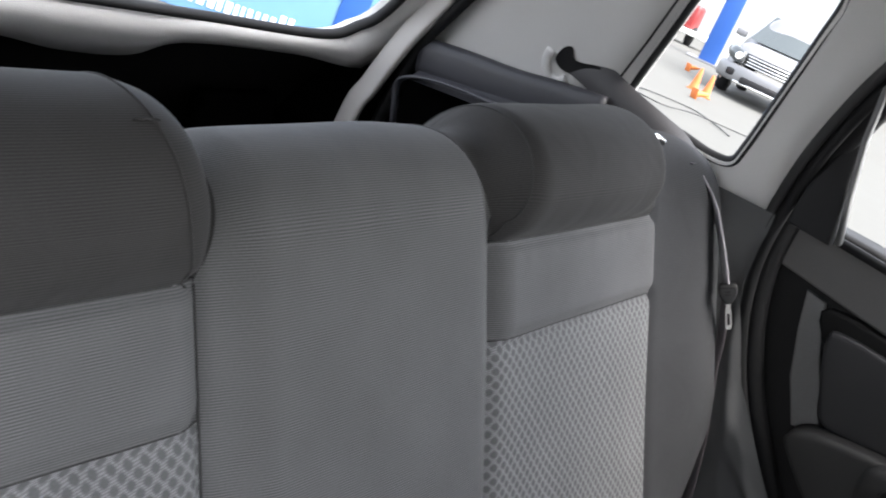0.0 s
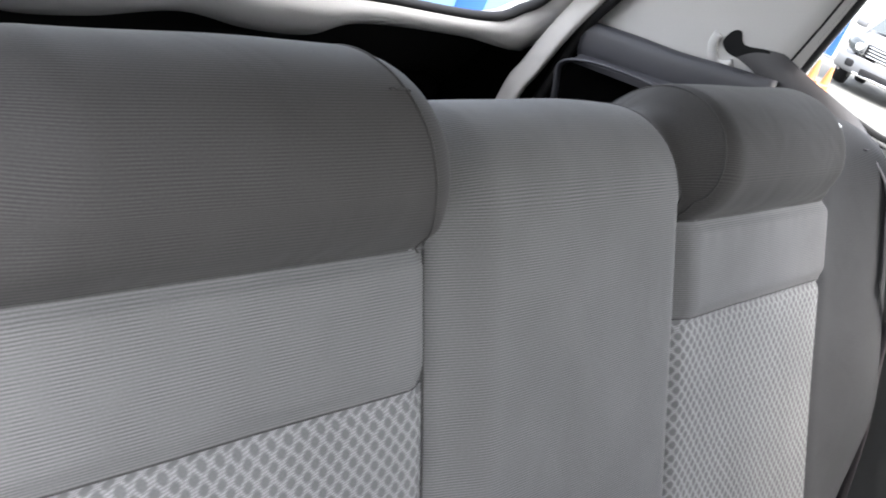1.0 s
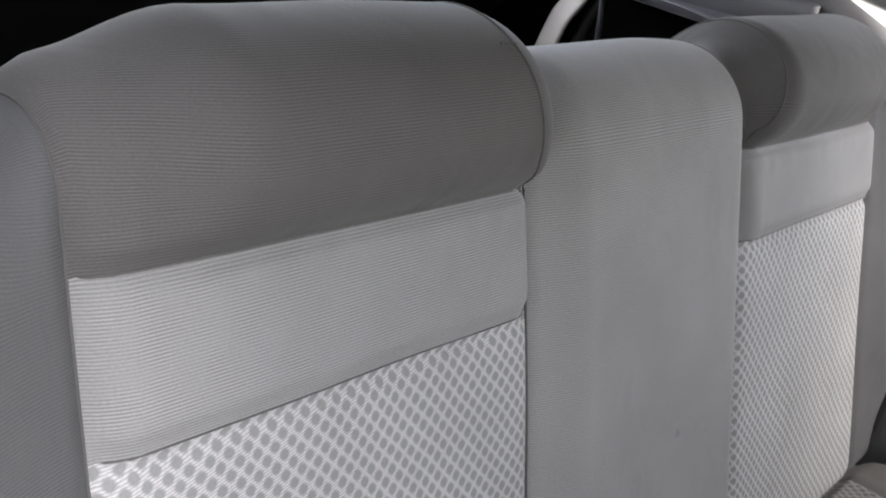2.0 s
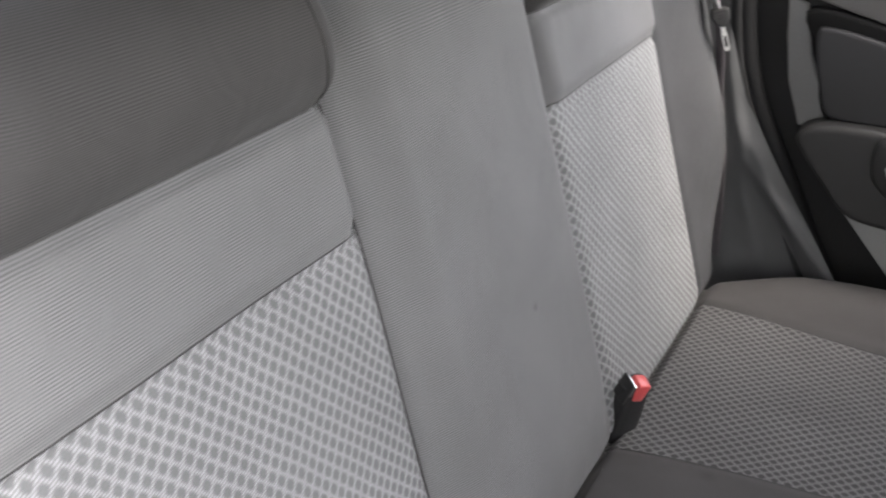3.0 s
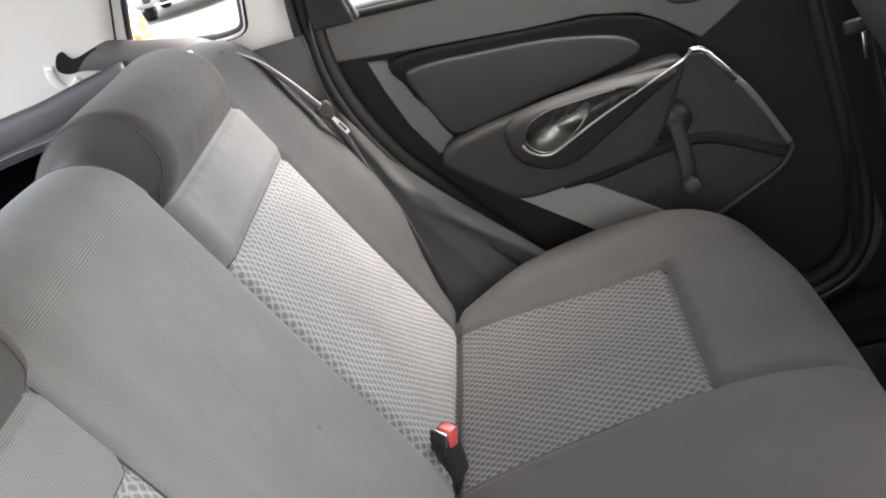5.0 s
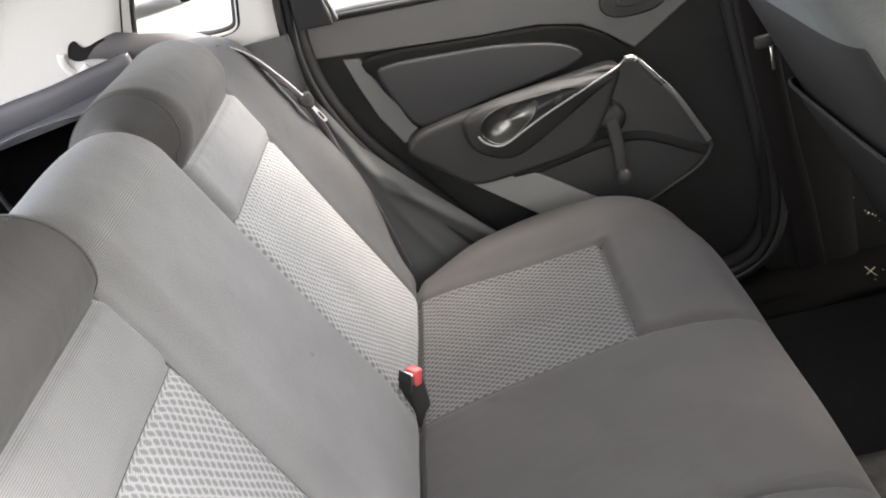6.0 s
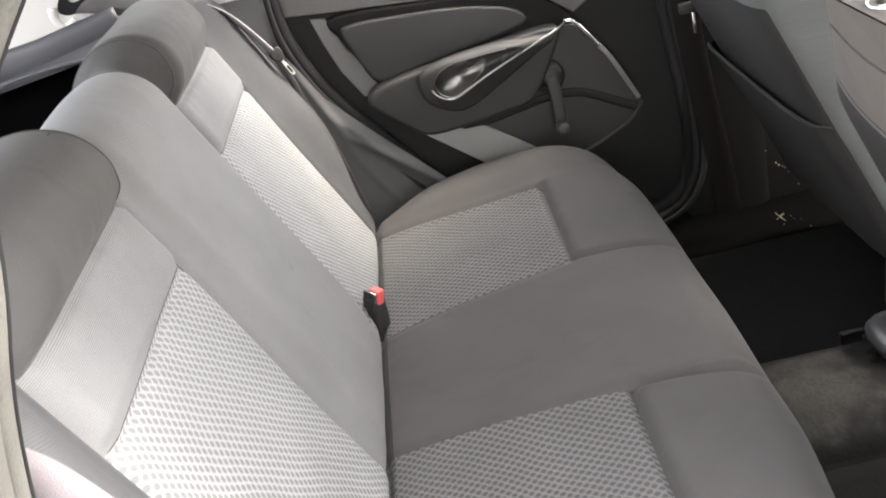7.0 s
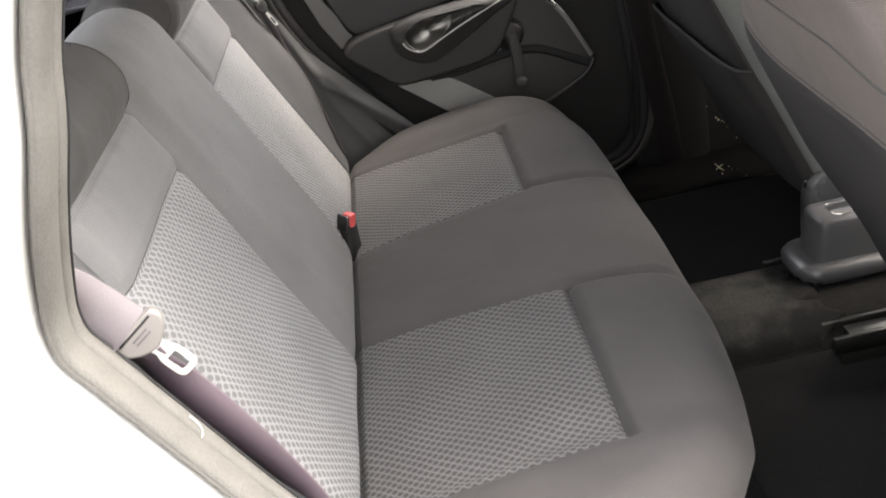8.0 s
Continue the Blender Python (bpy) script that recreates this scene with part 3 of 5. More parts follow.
for s, name in ((1, "far"), (-1, "near")):
    seal = thing("door_seal", "soft rubber weather seal lining a rear door opening", "door seal", (s * 0.67, 0.09, 0.7))
    if s > 0:
        part("bulb", sweep(ring_of(0.004, 0.004, s), 0.017, 0.013, n=10, closed=True), RUBBER, seal)
        part("lip", sweep(ring_of(-0.004, 0.026, s), 0.03, 0.026, n=8, closed=True), RUBBER, seal)
        part("trim_edge", sweep(ring_of(0.017, -0.001, s), 0.016, 0.007, n=10, closed=True), PLASTIC_DARK, seal)
    else:
        part("bulb", sweep(ring_of(0.012, 0.020, s), 0.040, 0.018, side=(1, 0, 0), n=14, closed=True), SEAL_GREY, seal, "pale dusty hollow seal")
        part("inner_strip", sweep(ring_of(0.005, 0.005, s), 0.02, 0.010, side=(1, 0, 0), n=10, closed=True), SEAL_GREY, seal, "ribbed inner strip")
        part("lip", sweep(ring_of(0.001, -0.003, s), 0.003, n=8, closed=True), RUBBER, seal)
        part("flange", sweep(ring_of(0.014, 0.037, s), 0.005, 0.007, n=10, closed=True), SEAL_GREY, seal, "dusty grey flange strip")
        part("fold_line", sweep(ring_of(0.0055, 0.016, s), 0.002, n=6, closed=True), RUBBER, seal, "dark fold along the seal")

# painted body round each opening
for s, name in ((1, "body_side_far"), (-1, "body_side_near")):
    e = 0.0 if s > 0 else 0.018
    frame_loops = [ring_of(0.005 + e, 0.012, s), ring_of(0.004 + e, 0.035, s), ring_of(0.012 + e, 0.055, s), ring_of(0.03 + e, 0.066, s), ring_of(0.05 + e, 0.075, s), ring_of(0.06 + e, 0.08, s)]
    frame_loops += [ring_of(0.20, 0.083, s), ring_of(0.20, 0.06, s), ring_of(0.05, 0.05, s)] if s < 0 else [ring_of(0.06, 0.05, s), ring_of(0.03, 0.02, s)]
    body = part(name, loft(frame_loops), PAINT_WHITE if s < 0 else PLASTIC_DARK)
    tagged(body, "white painted car body side round the rear door opening" if s < 0 else "dark trimmed body edge behind the closed rear door", "car body", kind="structure")

# back quarter, with its window
QWIN = [(0.325, 0.795), (0.31, 0.788), (0.24, 0.776), (0.205, 0.770), (0.176, 0.774), (0.165, 0.80), (0.15, 0.86), (0.128, 0.95), (0.118, 1.0), (0.135, 1.028), (0.2, 1.035), (0.25, 1.03), (0.258, 0.99), (0.285, 0.91)]
QOUT = [(0.70, 0.715), (0.58, 0.735), (0.36, 0.765), (0.22, 0.735), (0.115, 0.735), (0.108, 0.78), (0.088, 0.86), (0.04, 0.96), (-0.02, 1.06), (0.0, 1.10), (0.2, 1.11), (0.42, 1.11), (0.55, 1.0), (0.66, 0.82)]


def on_side(loop, s, shift=0.0, n=6):
    if s < 0:
        loop = [(y + (0.065 * sm(0.16, 0.09, y)), z) for y, z in loop]
    return [Vector((s * (side_x(p.y, p.z) + shift), p.y, p.z)) for p in spline([(0, y, z) for y, z in loop], n, closed=True)]


for s in (1, -1):
    win, rim = on_side(QWIN, s), on_side(QOUT, s)
    mid = [w.lerp(r, 0.12) for w, r in zip(win, rim)]
    half = [Vector((s * side_x(p.y, p.z), p.y, p.z)) for p in [w.lerp(r, 0.5) for w, r in zip(win, rim)]]
    back = on_side(QOUT, s, 0.012)
    deep = on_side(QWIN, s, 0.03)
    trim = part("pillar_trim", loft([deep, win, mid, half, rim, back]), PLASTIC_PALE)
    tagged(trim, "pale grey plastic rear pillar trim round the quarter window", "pillar trim", kind="structure")
    joint = part("trim_joint", sweep([(s * (side_x(y, z) - 0.0005), y, z) for y, z in ((0.345, 0.775), (0.336, 0.81), (0.312, 0.87), (0.29, 0.93), (0.275, 1.02))], 0.003, n=6), RUBBER)
    tagged(joint, "thin dark joint in the pillar trim", "trim", kind="structure")
    qw = thing("quarter_window", "small fixed rear quarter window with black rubber edge", "window", (s * 0.66, 0.2, 0.85), kind="structure")
    part("rubber_edge", sweep(on_side(QWIN, s, 0.006), 0.009, 0.016, n=8, closed=True), RUBBER, qw)

# lower side lining behind the door opening
RIB_LINE = [(0.094, 0.70), (0.094, 0.64), (0.075, 0.575), (0.050, 0.520), (0.022, 0.456), (0.0, 0.434), (-0.054, 0.396), (-0.115, 0.345), (-0.17, 0.29)]
FOLD_LINE = [(0.022, 0.445), (0.010, 0.40), (-0.020, 0.345), (-0.05, 0.295)]


def from_line(y, z, p, q):
    """The distance from (y, z) to the stretch p-q."""
    dy, dz = q[0] - p[0], q[1] - p[1]
    k = min(1.0, max(0.0, ((y - p[0]) * dy + (z - p[1]) * dz) / (dy * dy + dz * dz)))
    return math.hypot(y - p[0] - k * dy, z - p[1] - k * dz)


for s in (1, -1):
    def lining(a, b, s=s):
        edge = [(0.72, 0.715), (0.58, 0.735), (0.36, 0.765), (0.22, 0.742), (0.05, 0.738)]
        zt = 0.74
        z = 0.74 * (1 - b) + 0.05 * b
        # follows the door opening's slanting back edge
        ye = 0.100 - 0.05 * max(0.0, 0.74 - z) - 0.45 * max(0.0, 0.64 - z) - 0.42 * max(0.0, 0.53 - z)
        if s < 0:
            steps = [(0.80, 0.12), (0.74, 0.14), (0.69, 0.147), (0.66, 0.133), (0.59, 0.094), (0.50, 0.040), (0.40, -0.02), (0.28, -0.11), (0.0, -0.25)]
            for (za, ya), (zb, yb) in zip(steps, steps[1:]):
                if za >= z >= zb:
                    ye = ya + (yb - ya) * (za - z) / (za - zb)
        yy = 0.70 + (ye - 0.70) * a
        for (ya, za), (yb, zb) in zip(edge, edge[1:]):
            if ya >= yy >= yb:
                zt = za + (zb - za) * (ya - yy) / (ya - yb)
        z = zt * (1 - b) + 0.05 * b
        shoulder = 0.012 * sm(0.66, 0.72, a) * sm(1.0, 0.88, a) * sm(0.0, 0.10, b) * sm(0.55, 0.3, b)
        ridge = 0.012 * sm(0.93, 0.965, a) * sm(0.30, 0.45, b)
        dent = -0.005 * sm(0.78, 0.84, a) * sm(0.95, 0.91, a) * sm(0.42, 0.5, b)
        if s > 0:
            # a rounded rib runs down beside the seal and frames a sunk triangle
            rib = min(from_line(yy, z, p, q) for p, q in zip(RIB_LINE, RIB_LINE[1:]))
            ridge += 0.007 * math.exp(-(rib / 0.008) ** 2)
            fold = min(from_line(yy, z, p, q) for p, q in zip(FOLD_LINE, FOLD_LINE[1:]))
            dent += 0.0022 * math.exp(-(fold / 0.006) ** 2)
        return Vector((s * (side_x(yy, z) - 0.006 - (shoulder if s > 0 else 0.3 * shoulder) - ridge - dent), yy, z)), (yy, z)
    lin = part("side_lining", sheet(lining, 130, 110, flip=s > 0), LINING)
    tagged(lin, "charcoal moulded plastic lining beside the rear seat", "side lining", kind="structure")
    # the boot's shade is painted in with a near-black colour
    def boot(a, b, s=s):
        z = 0.712 - 0.58 * b
        y = 0.31 + (0.412 + 0.10 * sm(0.75, 0.5, z)) * a
        return Vector((s * (side_x(y, z) - 0.014), y, z)), (a, b)
    tagged(part("boot_lining", sheet(boot, 12, 12, flip=s < 0), SHADE_BLACK), "black lining of the boot side, its deep shade put into the colour", "boot lining", kind="structure")
    # parcel ledge behind the backrest
    ledge = thing("parcel_ledge", "dark plastic parcel shelf support moulded along the boot side", "parcel ledge", (s * 0.56, 0.5, 0.73))
    part("rail", sweep(spline([(s * 0.590, 0.33, 0.762), (s * 0.582, 0.40, 0.752), (s * 0.575, 0.46, 0.742), (s * 0.57, 0.53, 0.735), (s * 0.565, 0.60, 0.726)], 6), 0.052, 0.03, side=(0, 0, 1), n=12, power=3.0), LEDGE, ledge)
    part("lip", sweep(spline([(s * 0.54, 0.37, 0.722), (s * 0.53, 0.445, 0.724), (s * 0.53, 0.52, 0.717), (s * 0.53, 0.575, 0.704), (s * 0.53, 0.60, 0.686), (s * 0.53, 0.592, 0.655), (s * 0.535, 0.58, 0.60)], 6), 0.014, 0.006, side=(1, 0, 0), n=10), LEDGE, ledge)
    part("web", sheet(lambda a, b, s=s: ((s * (0.572 - 0.04 * b), 0.35 + 0.24 * a, 0.748 - 0.03 * a - 0.022 * b), (a, b)), 10, 4), LEDGE, ledge)

# boot floor, tailgate lining and rear window
tagged(part("boot_floor", box(-0.6, 0.6, 0.2, 0.95, 0.22, 0.25), CARPET), "black carpeted boot floor", "floor", kind="structure")
GATE_Y, GATE_Z = 0.70, 0.735


def gate_pt(x, z, shift=0.0):
    """The tailgate leans forward above its window's lower edge."""
    return Vector((x, GATE_Y + 0.10 * sm(0.75, 0.5, z) - 0.62 * max(0, z - GATE_Z) - 0.25 * (abs(x) / 0.6) ** 2 * 0.2 + shift, z))


GWIN = [(0.0, 0.722), (0.10, 0.720), (0.19, 0.717), (0.27, 0.715), (0.43, 0.712), (0.495, 0.728), (0.522, 0.785), (0.48, 1.0), (0.46, 1.05), (0.2, 1.07), (0.0, 1.072), (-0.2, 1.07), (-0.46, 1.05), (-0.48, 1.0), (-0.522, 0.785), (-0.495, 0.728), (-0.43, 0.712), (-0.27, 0.715), (-0.19, 0.717), (-0.10, 0.720)]
GMID = [(0.0, 0.668), (0.10, 0.652), (0.19, 0.652), (0.25, 0.678), (0.42, 0.680), (0.565, 0.676), (0.59, 0.78), (0.53, 1.0), (0.48, 1.08), (0.2, 1.1), (0.0, 1.1), (-0.2, 1.1), (-0.48, 1.08), (-0.53, 1.0), (-0.59, 0.78), (-0.565, 0.676), (-0.42, 0.680), (-0.25, 0.678), (-0.19, 0.652), (-0.10, 0.652)]


def gate_loop(loop, shift):
    return [gate_pt(p.x, p.y, shift) for p in spline([(x, z, 0) for x, z in loop], 6, closed=True)]


gate = part("tailgate_trim", loft([gate_loop(GWIN, 0.03), gate_loop(GWIN, 0.0), [a.lerp(b, 0.5) + Vector((0, -0.012, 0)) for a, b in zip(gate_loop(GWIN, 0), gate_loop(GMID, 0))], gate_loop(GMID, 0.0), gate_loop(GMID, 0.05)]), PLASTIC_PALE)
tagged(gate, "pale grey plastic tailgate trim under the rear window", "tailgate trim", kind="structure")
rw = thing("rear_window", "rear window with a black rubber edge", "window", (0, 0.7, 0.74), kind="structure")
part("rubber_edge", sweep(gate_loop(GWIN, 0.008), 0.014, 0.02, n=8, closed=True), RUBBER, rw)
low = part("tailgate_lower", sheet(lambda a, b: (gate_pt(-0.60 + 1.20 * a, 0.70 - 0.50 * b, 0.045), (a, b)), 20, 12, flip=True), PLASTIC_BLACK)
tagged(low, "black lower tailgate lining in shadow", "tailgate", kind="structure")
for s in (1, -1):
    strip_ = part("tailgate_frame", sweep(spline([(s * 0.46, 0.42, 1.08), (s * 0.51, 0.51, 0.93), (s * 0.545, 0.59, 0.807), (s * 0.536, 0.62, 0.735), (s * 0.526, 0.64, 0.665), (s * 0.515, 0.652, 0.596), (s * 0.50, 0.66, 0.3)], 5), 0.034, 0.012, side=(s * 0.2, 1, 0.3), n=12, power=5), TRIM_PALE)
    tagged(strip_, "pale grey trim of the tailgate opening's edge", "trim", kind="structure")
    rub = part("tailgate_seal", sweep(spline([(s * 0.47, 0.39, 1.08), (s * 0.515, 0.475, 0.93), (s * 0.55, 0.565, 0.807), (s * 0.554, 0.602, 0.74), (s * 0.555, 0.618, 0.67), (s * 0.555, 0.63, 0.59), (s * 0.555, 0.64, 0.3)], 5), 0.016, 0.018, n=8), RUBBER)
    tagged(rub, "black rubber seal of the tailgate opening", "seal", kind="structure")

# roof lining, floor, front of the cabin
roof = part("ceiling", sheet(lambda a, b: ((-0.56 + 1.12 * a, -1.40 + 1.85 * b, 1.14 - 0.05 * (2 * a - 1) ** 2 - 0.03 * (2 * b - 1) ** 2), (a, b)), 16, 20), HEADLINER)
tagged(roof, "pale fabric car headliner", "ceiling", kind="structure")
roof_out = part("roof", sheet(lambda a, b: ((-0.60 + 1.2 * a, -1.45 + 1.95 * b, 1.18 - 0.06 * (2 * a - 1) ** 2 - 0.03 * (2 * b - 1) ** 2), (a, b)), 16, 20), PAINT_WHITE)
tagged(roof_out, "white painted car roof", "roof", kind="structure")


def cove_z(x):
    """The height of the side carpet that turns up towards the sill."""
    return 0.0765 + 0.06 * (1 - math.sqrt(max(0.0, 1 - (max(0.0, abs(x) - 0.585) / 0.093) ** 2)))


def floor_z(x, y):
    return 0.068 + 0.085 * sm(0.19, 0.06, abs(x)) + 0.004 * math.sin(9 * x + 4 * y)


fl = part("floor", sheet(lambda a, b: ((-0.66 + 1.32 * a, -1.75 + 1.6 * b, floor_z(-0.66 + 1.32 * a, -1.75 + 1.6 * b)), (a, b)), 90, 60), CARPET)
tagged(fl, "dirty black carpet on the car floor with a raised tunnel", "floor", kind="structure")
under = part("floor_pan", box(-0.7, 0.7, -1.8, 0.98, 0.0, 0.05), PAINT_WHITE)
tagged(under, "painted steel floor pan", "floor", kind="structure")
def worn(a, b):
    x = 0.165 - 0.285 * a
    y = -0.50 - (0.20 + 0.02 * math.sin(23 * a) + 0.012 * math.sin(57 * a)) * b
    return Vector((x, y, floor_z(x, y) + 0.012 - 0.014 * (max(abs(2 * a - 1), abs(2 * b - 1)) > 0.97))), (a, b)


patch = part("worn_carpet", sheet(worn, 40, 40), CARPET_WORN)
tagged(patch, "grey threadbare patch of carpet over the tunnel", "carpet", kind="structure")
# upturned carpet, coloured darker than the floor to put the footwell's shade in
for s in (1, -1):
    def upturn(a, b, s=s):
        y = -0.48 - 0.52 * a
        an = 0.5 * math.pi * b
        return Vector((s * (0.585 + 0.093 * math.sin(an)), y, 0.0765 + 0.06 * (1 - math.cos(an)) + 0.002 * math.sin(31 * y + 5 * b))), (a, b)
    cove = part("side_carpet", sheet(upturn, 30, 14, flip=s < 0), SHADE_BLACK)
    tagged(cove, "black carpet turned up along the door sill, darkened for shade", "carpet", kind="structure")
dash = part("dashboard", sweep(spline([(-0.66, -1.62, 0.66), (-0.3, -1.58, 0.70), (0.0, -1.57, 0.71), (0.3, -1.58, 0.70), (0.66, -1.62, 0.66)], 5), 0.34, 0.30, side=(0, 1, 0), n=16, power=3), PLASTIC_BLACK)
tagged(dash, "dark dashboard closing the front of the cabin", "dashboard", kind="structure")
fire = part("bulkhead", box(-0.66, 0.66, -1.8, -1.75, 0.05, 0.72), PLASTIC_DARK)
tagged(fire, "dark bulkhead at the front of the cabin", "wall", kind="structure")
for s in (1, -1):
    fd = part("front_door_lining", box(s * 0.70 - 0.02, s * 0.70 + 0.02, -1.75, -0.66, 0.05, 0.72, 0.01), PLASTIC_BLACK)
    tagged(fd, "dark front door lining", "door", kind="structure")
    pil = part("middle_pillar", sweep(spline([(s * 0.70, -0.70, 0.08), (s * 0.70, -0.70, 0.3), (s * 0.695, -0.695, 0.55), (s * 0.67, -0.67, 0.75), (s * 0.60, -0.60, 0.95), (s * 0.55, -0.56, 1.10)], 5), 0.15, 0.06, side=(0, 1, 0), n=20, power=5), PLASTIC_BLACK)
    tagged(pil, "dark plastic middle pillar trim", "pillar", kind="structure")
    foot = part("pillar_foot", plate(yz([(-0.615, 0.09), (-0.61, 0.25), (-0.625, 0.42), (-0.66, 0.455), (-0.76, 0.45), (-0.80, 0.36), (-0.83, 0.2), (-0.86, 0.09)], 3), s * 0.70, s * 0.674, 0.01), PLASTIC_BLACK)
    tagged(foot, "black plastic lower trim of the middle pillar", "pillar", kind="structure")
    sil = part("door_sill", sweep(spline([(s * 0.715, -1.75, 0.07), (s * 0.715, -0.9, 0.07), (s * 0.715, -0.5, 0.07), (s * 0.715, 0.0, 0.07)], 4), 0.09, 0.06, n=16, power=5), PLASTIC_BLACK)
    tagged(sil, "scuffed black plastic door sill", "sill", kind="structure")

# cover coloured near-black to carry the shade of the boot
latch = part("latch_cover", box(0.335, 0.475, 0.735, 0.775, 0.40, 0.60, 0.012), SHADE_BLACK)
tagged(latch, "black plastic latch cover on the tailgate, coloured for deep shade", "latch cover")

# ---- far rear door ----
door = thing("rear_door", "closed dark plastic rear door with padded insert and window crank", "car door", (0.70, -0.28, 0.15))


part("panel", plate(yz([(0.098, 0.745), (0.092, 0.63), (0.04, 0.52), (-0.04, 0.40), (-0.13, 0.28), (-0.25, 0.13), (-0.42, 0.07), (-0.61, 0.055), (-0.668, 0.2), (-0.655, 0.45), (-0.632, 0.70), (-0.3, 0.725)]), 0.75, 0.706, 0.008), PLASTIC_DOOR, door)
part("upper_trim", plate([(0.082, 0.744), (-0.2, 0.728), (-0.626, 0.7065), (-0.629, 0.682), (-0.47, 0.588), (-0.44, 0.572), (-0.40, 0.605), (-0.36, 0.632), (-0.29, 0.648), (-0.2, 0.653), (-0.05, 0.668), (0.078, 0.682)], 0.71, 0.694, 0.004), TRIM_UPPER, door, "brown-grey upper door trim")
part("edge_strip", plate([(0.032, 0.668), (0.005, 0.664), (-0.02, 0.60), (-0.062, 0.535), (-0.050, 0.508), (-0.030, 0.505), (0.0, 0.56), (0.02, 0.62)], 0.71, 0.697, 0.003), TRIM_GREY, door, "pale grey upright strip")
part("surround", plate(yz([(-0.005, 0.663), (-0.2, 0.652), (-0.29, 0.645), (-0.36, 0.628), (-0.405, 0.598), (-0.432, 0.562), (-0.36, 0.528), (-0.27, 0.50), (-0.15, 0.50), (-0.062, 0.525), (-0.03, 0.60)], 5), 0.71, 0.688, 0.006), PLASTIC_BLACK, door, "black sweeping surround")
part("padded_insert", plate(yz([(-0.018, 0.632), (-0.04, 0.646), (-0.12, 0.643), (-0.23, 0.633), (-0.32, 0.612), (-0.352, 0.588), (-0.335, 0.572), (-0.25, 0.556), (-0.17, 0.545), (-0.09, 0.532), (-0.062, 0.535), (-0.045, 0.56)], 5), 0.70, 0.679, 0.012, segs=4), VINYL, door, "dark padded vinyl insert")
part("armrest", plate(yz([(-0.036, 0.505), (-0.06, 0.526), (-0.12, 0.539), (-0.2, 0.548), (-0.31, 0.560), (-0.40, 0.562), (-0.39, 0.52), (-0.35, 0.455), (-0.32, 0.432), (-0.22, 0.419), (-0.135, 0.416), (-0.09, 0.448), (-0.052, 0.482)], 5), 0.70, 0.652, 0.018, segs=5), ARMREST, door, "dark armrest with pull cup")
part("pocket_panel", plate(yz([(-0.426, 0.561), (-0.37, 0.53), (-0.30, 0.492), (-0.25, 0.462), (-0.2, 0.44), (-0.16, 0.415), (-0.22, 0.36), (-0.30, 0.30), (-0.40, 0.292), (-0.48, 0.325), (-0.535, 0.362), (-0.53, 0.40), (-0.50, 0.47), (-0.46, 0.53)], 5), 0.71, 0.690, 0.008), PLASTIC_GREY, door, "grey lower pocket panel")
part("pocket_groove", sweep(spline([(0.688, -0.14, 0.405), (0.687, -0.24, 0.408), (0.687, -0.34, 0.424), (0.687, -0.39, 0.427), (0.687, -0.44, 0.417), (0.687, -0.51, 0.379), (0.688, -0.535, 0.366)], 8), 0.019, 0.004, side=(0, 0, 1), n=8), RUBBER, door, "dark groove of the door pocket")
part("cloth_patch", plate([(-0.128, 0.406), (-0.19, 0.409), (-0.232, 0.406), (-0.29, 0.362), (-0.35, 0.315), (-0.30, 0.29), (-0.25, 0.30), (-0.222, 0.328)], 0.70, 0.6855, 0.003), PATCH_GREY, door, "pale grey cloth patch")
part("chrome_strip", sweep(spline([(0.684, -0.418, 0.560), (0.683, -0.436, 0.556), (0.684, -0.462, 0.522), (0.684, -0.492, 0.478), (0.685, -0.52, 0.42), (0.686, -0.536, 0.385)], 8), 0.011, 0.006, side=(0, 1, 1), n=8), EDGE_GREY, door, "satin grey edge strip")
part("pocket_edge", sweep(spline([(0.686, -0.536, 0.384), (0.686, -0.538, 0.372), (0.687, -0.515, 0.345), (0.687, -0.46, 0.318), (0.687, -0.40, 0.29)], 8), 0.008, 0.006, side=(0, 1, 1), n=8), PLASTIC_GREY, door, "grey rim of the door pocket")
# brighter copy laid over the strip to draw its glint at the corner
part("corner_glint", sweep(spline([(0.682, -0.42, 0.562), (0.681, -0.436, 0.558), (0.681, -0.455, 0.533), (0.682, -0.475, 0.503)], 8), 0.010, 0.006, side=(0, 1, 1), n=8), CHROME, door, "corner of the edge strip, its glint put in as brighter chrome")
CUP = yz([(-0.160, 0.520), (-0.166, 0.499), (-0.184, 0.486), (-0.202, 0.487), (-0.234, 0.502), (-0.273, 0.519), (-0.330, 0.543), (-0.312, 0.553), (-0.265, 0.552), (-0.22, 0.550), (-0.19, 0.543), (-0.170, 0.533)], 5)
CMID = (-0.205, 0.512)


def cup_loop(f, x):
    return [Vector((x, CMID[0] + (y - CMID[0]) * f, CMID[1] + (z - CMID[1]) * f)) for y, z in CUP]


part("pull_cup", loft([cup_loop(1.0, 0.626), cup_loop(0.96, 0.631), cup_loop(0.88, 0.638), cup_loop(0.75, 0.644), cup_loop(0.55, 0.648), cup_loop(0.3, 0.6495), cup_loop(0.01, 0.650)]), PLASTIC_SHEEN, door, "glossy black scooped pull cup")
BOWL = yz([(-0.164, 0.520), (-0.169, 0.501), (-0.185, 0.489), (-0.202, 0.490), (-0.228, 0.503), (-0.250, 0.518), (-0.258, 0.535), (-0.240, 0.549), (-0.205, 0.547), (-0.18, 0.538)], 5)
BMID = (-0.205, 0.520)
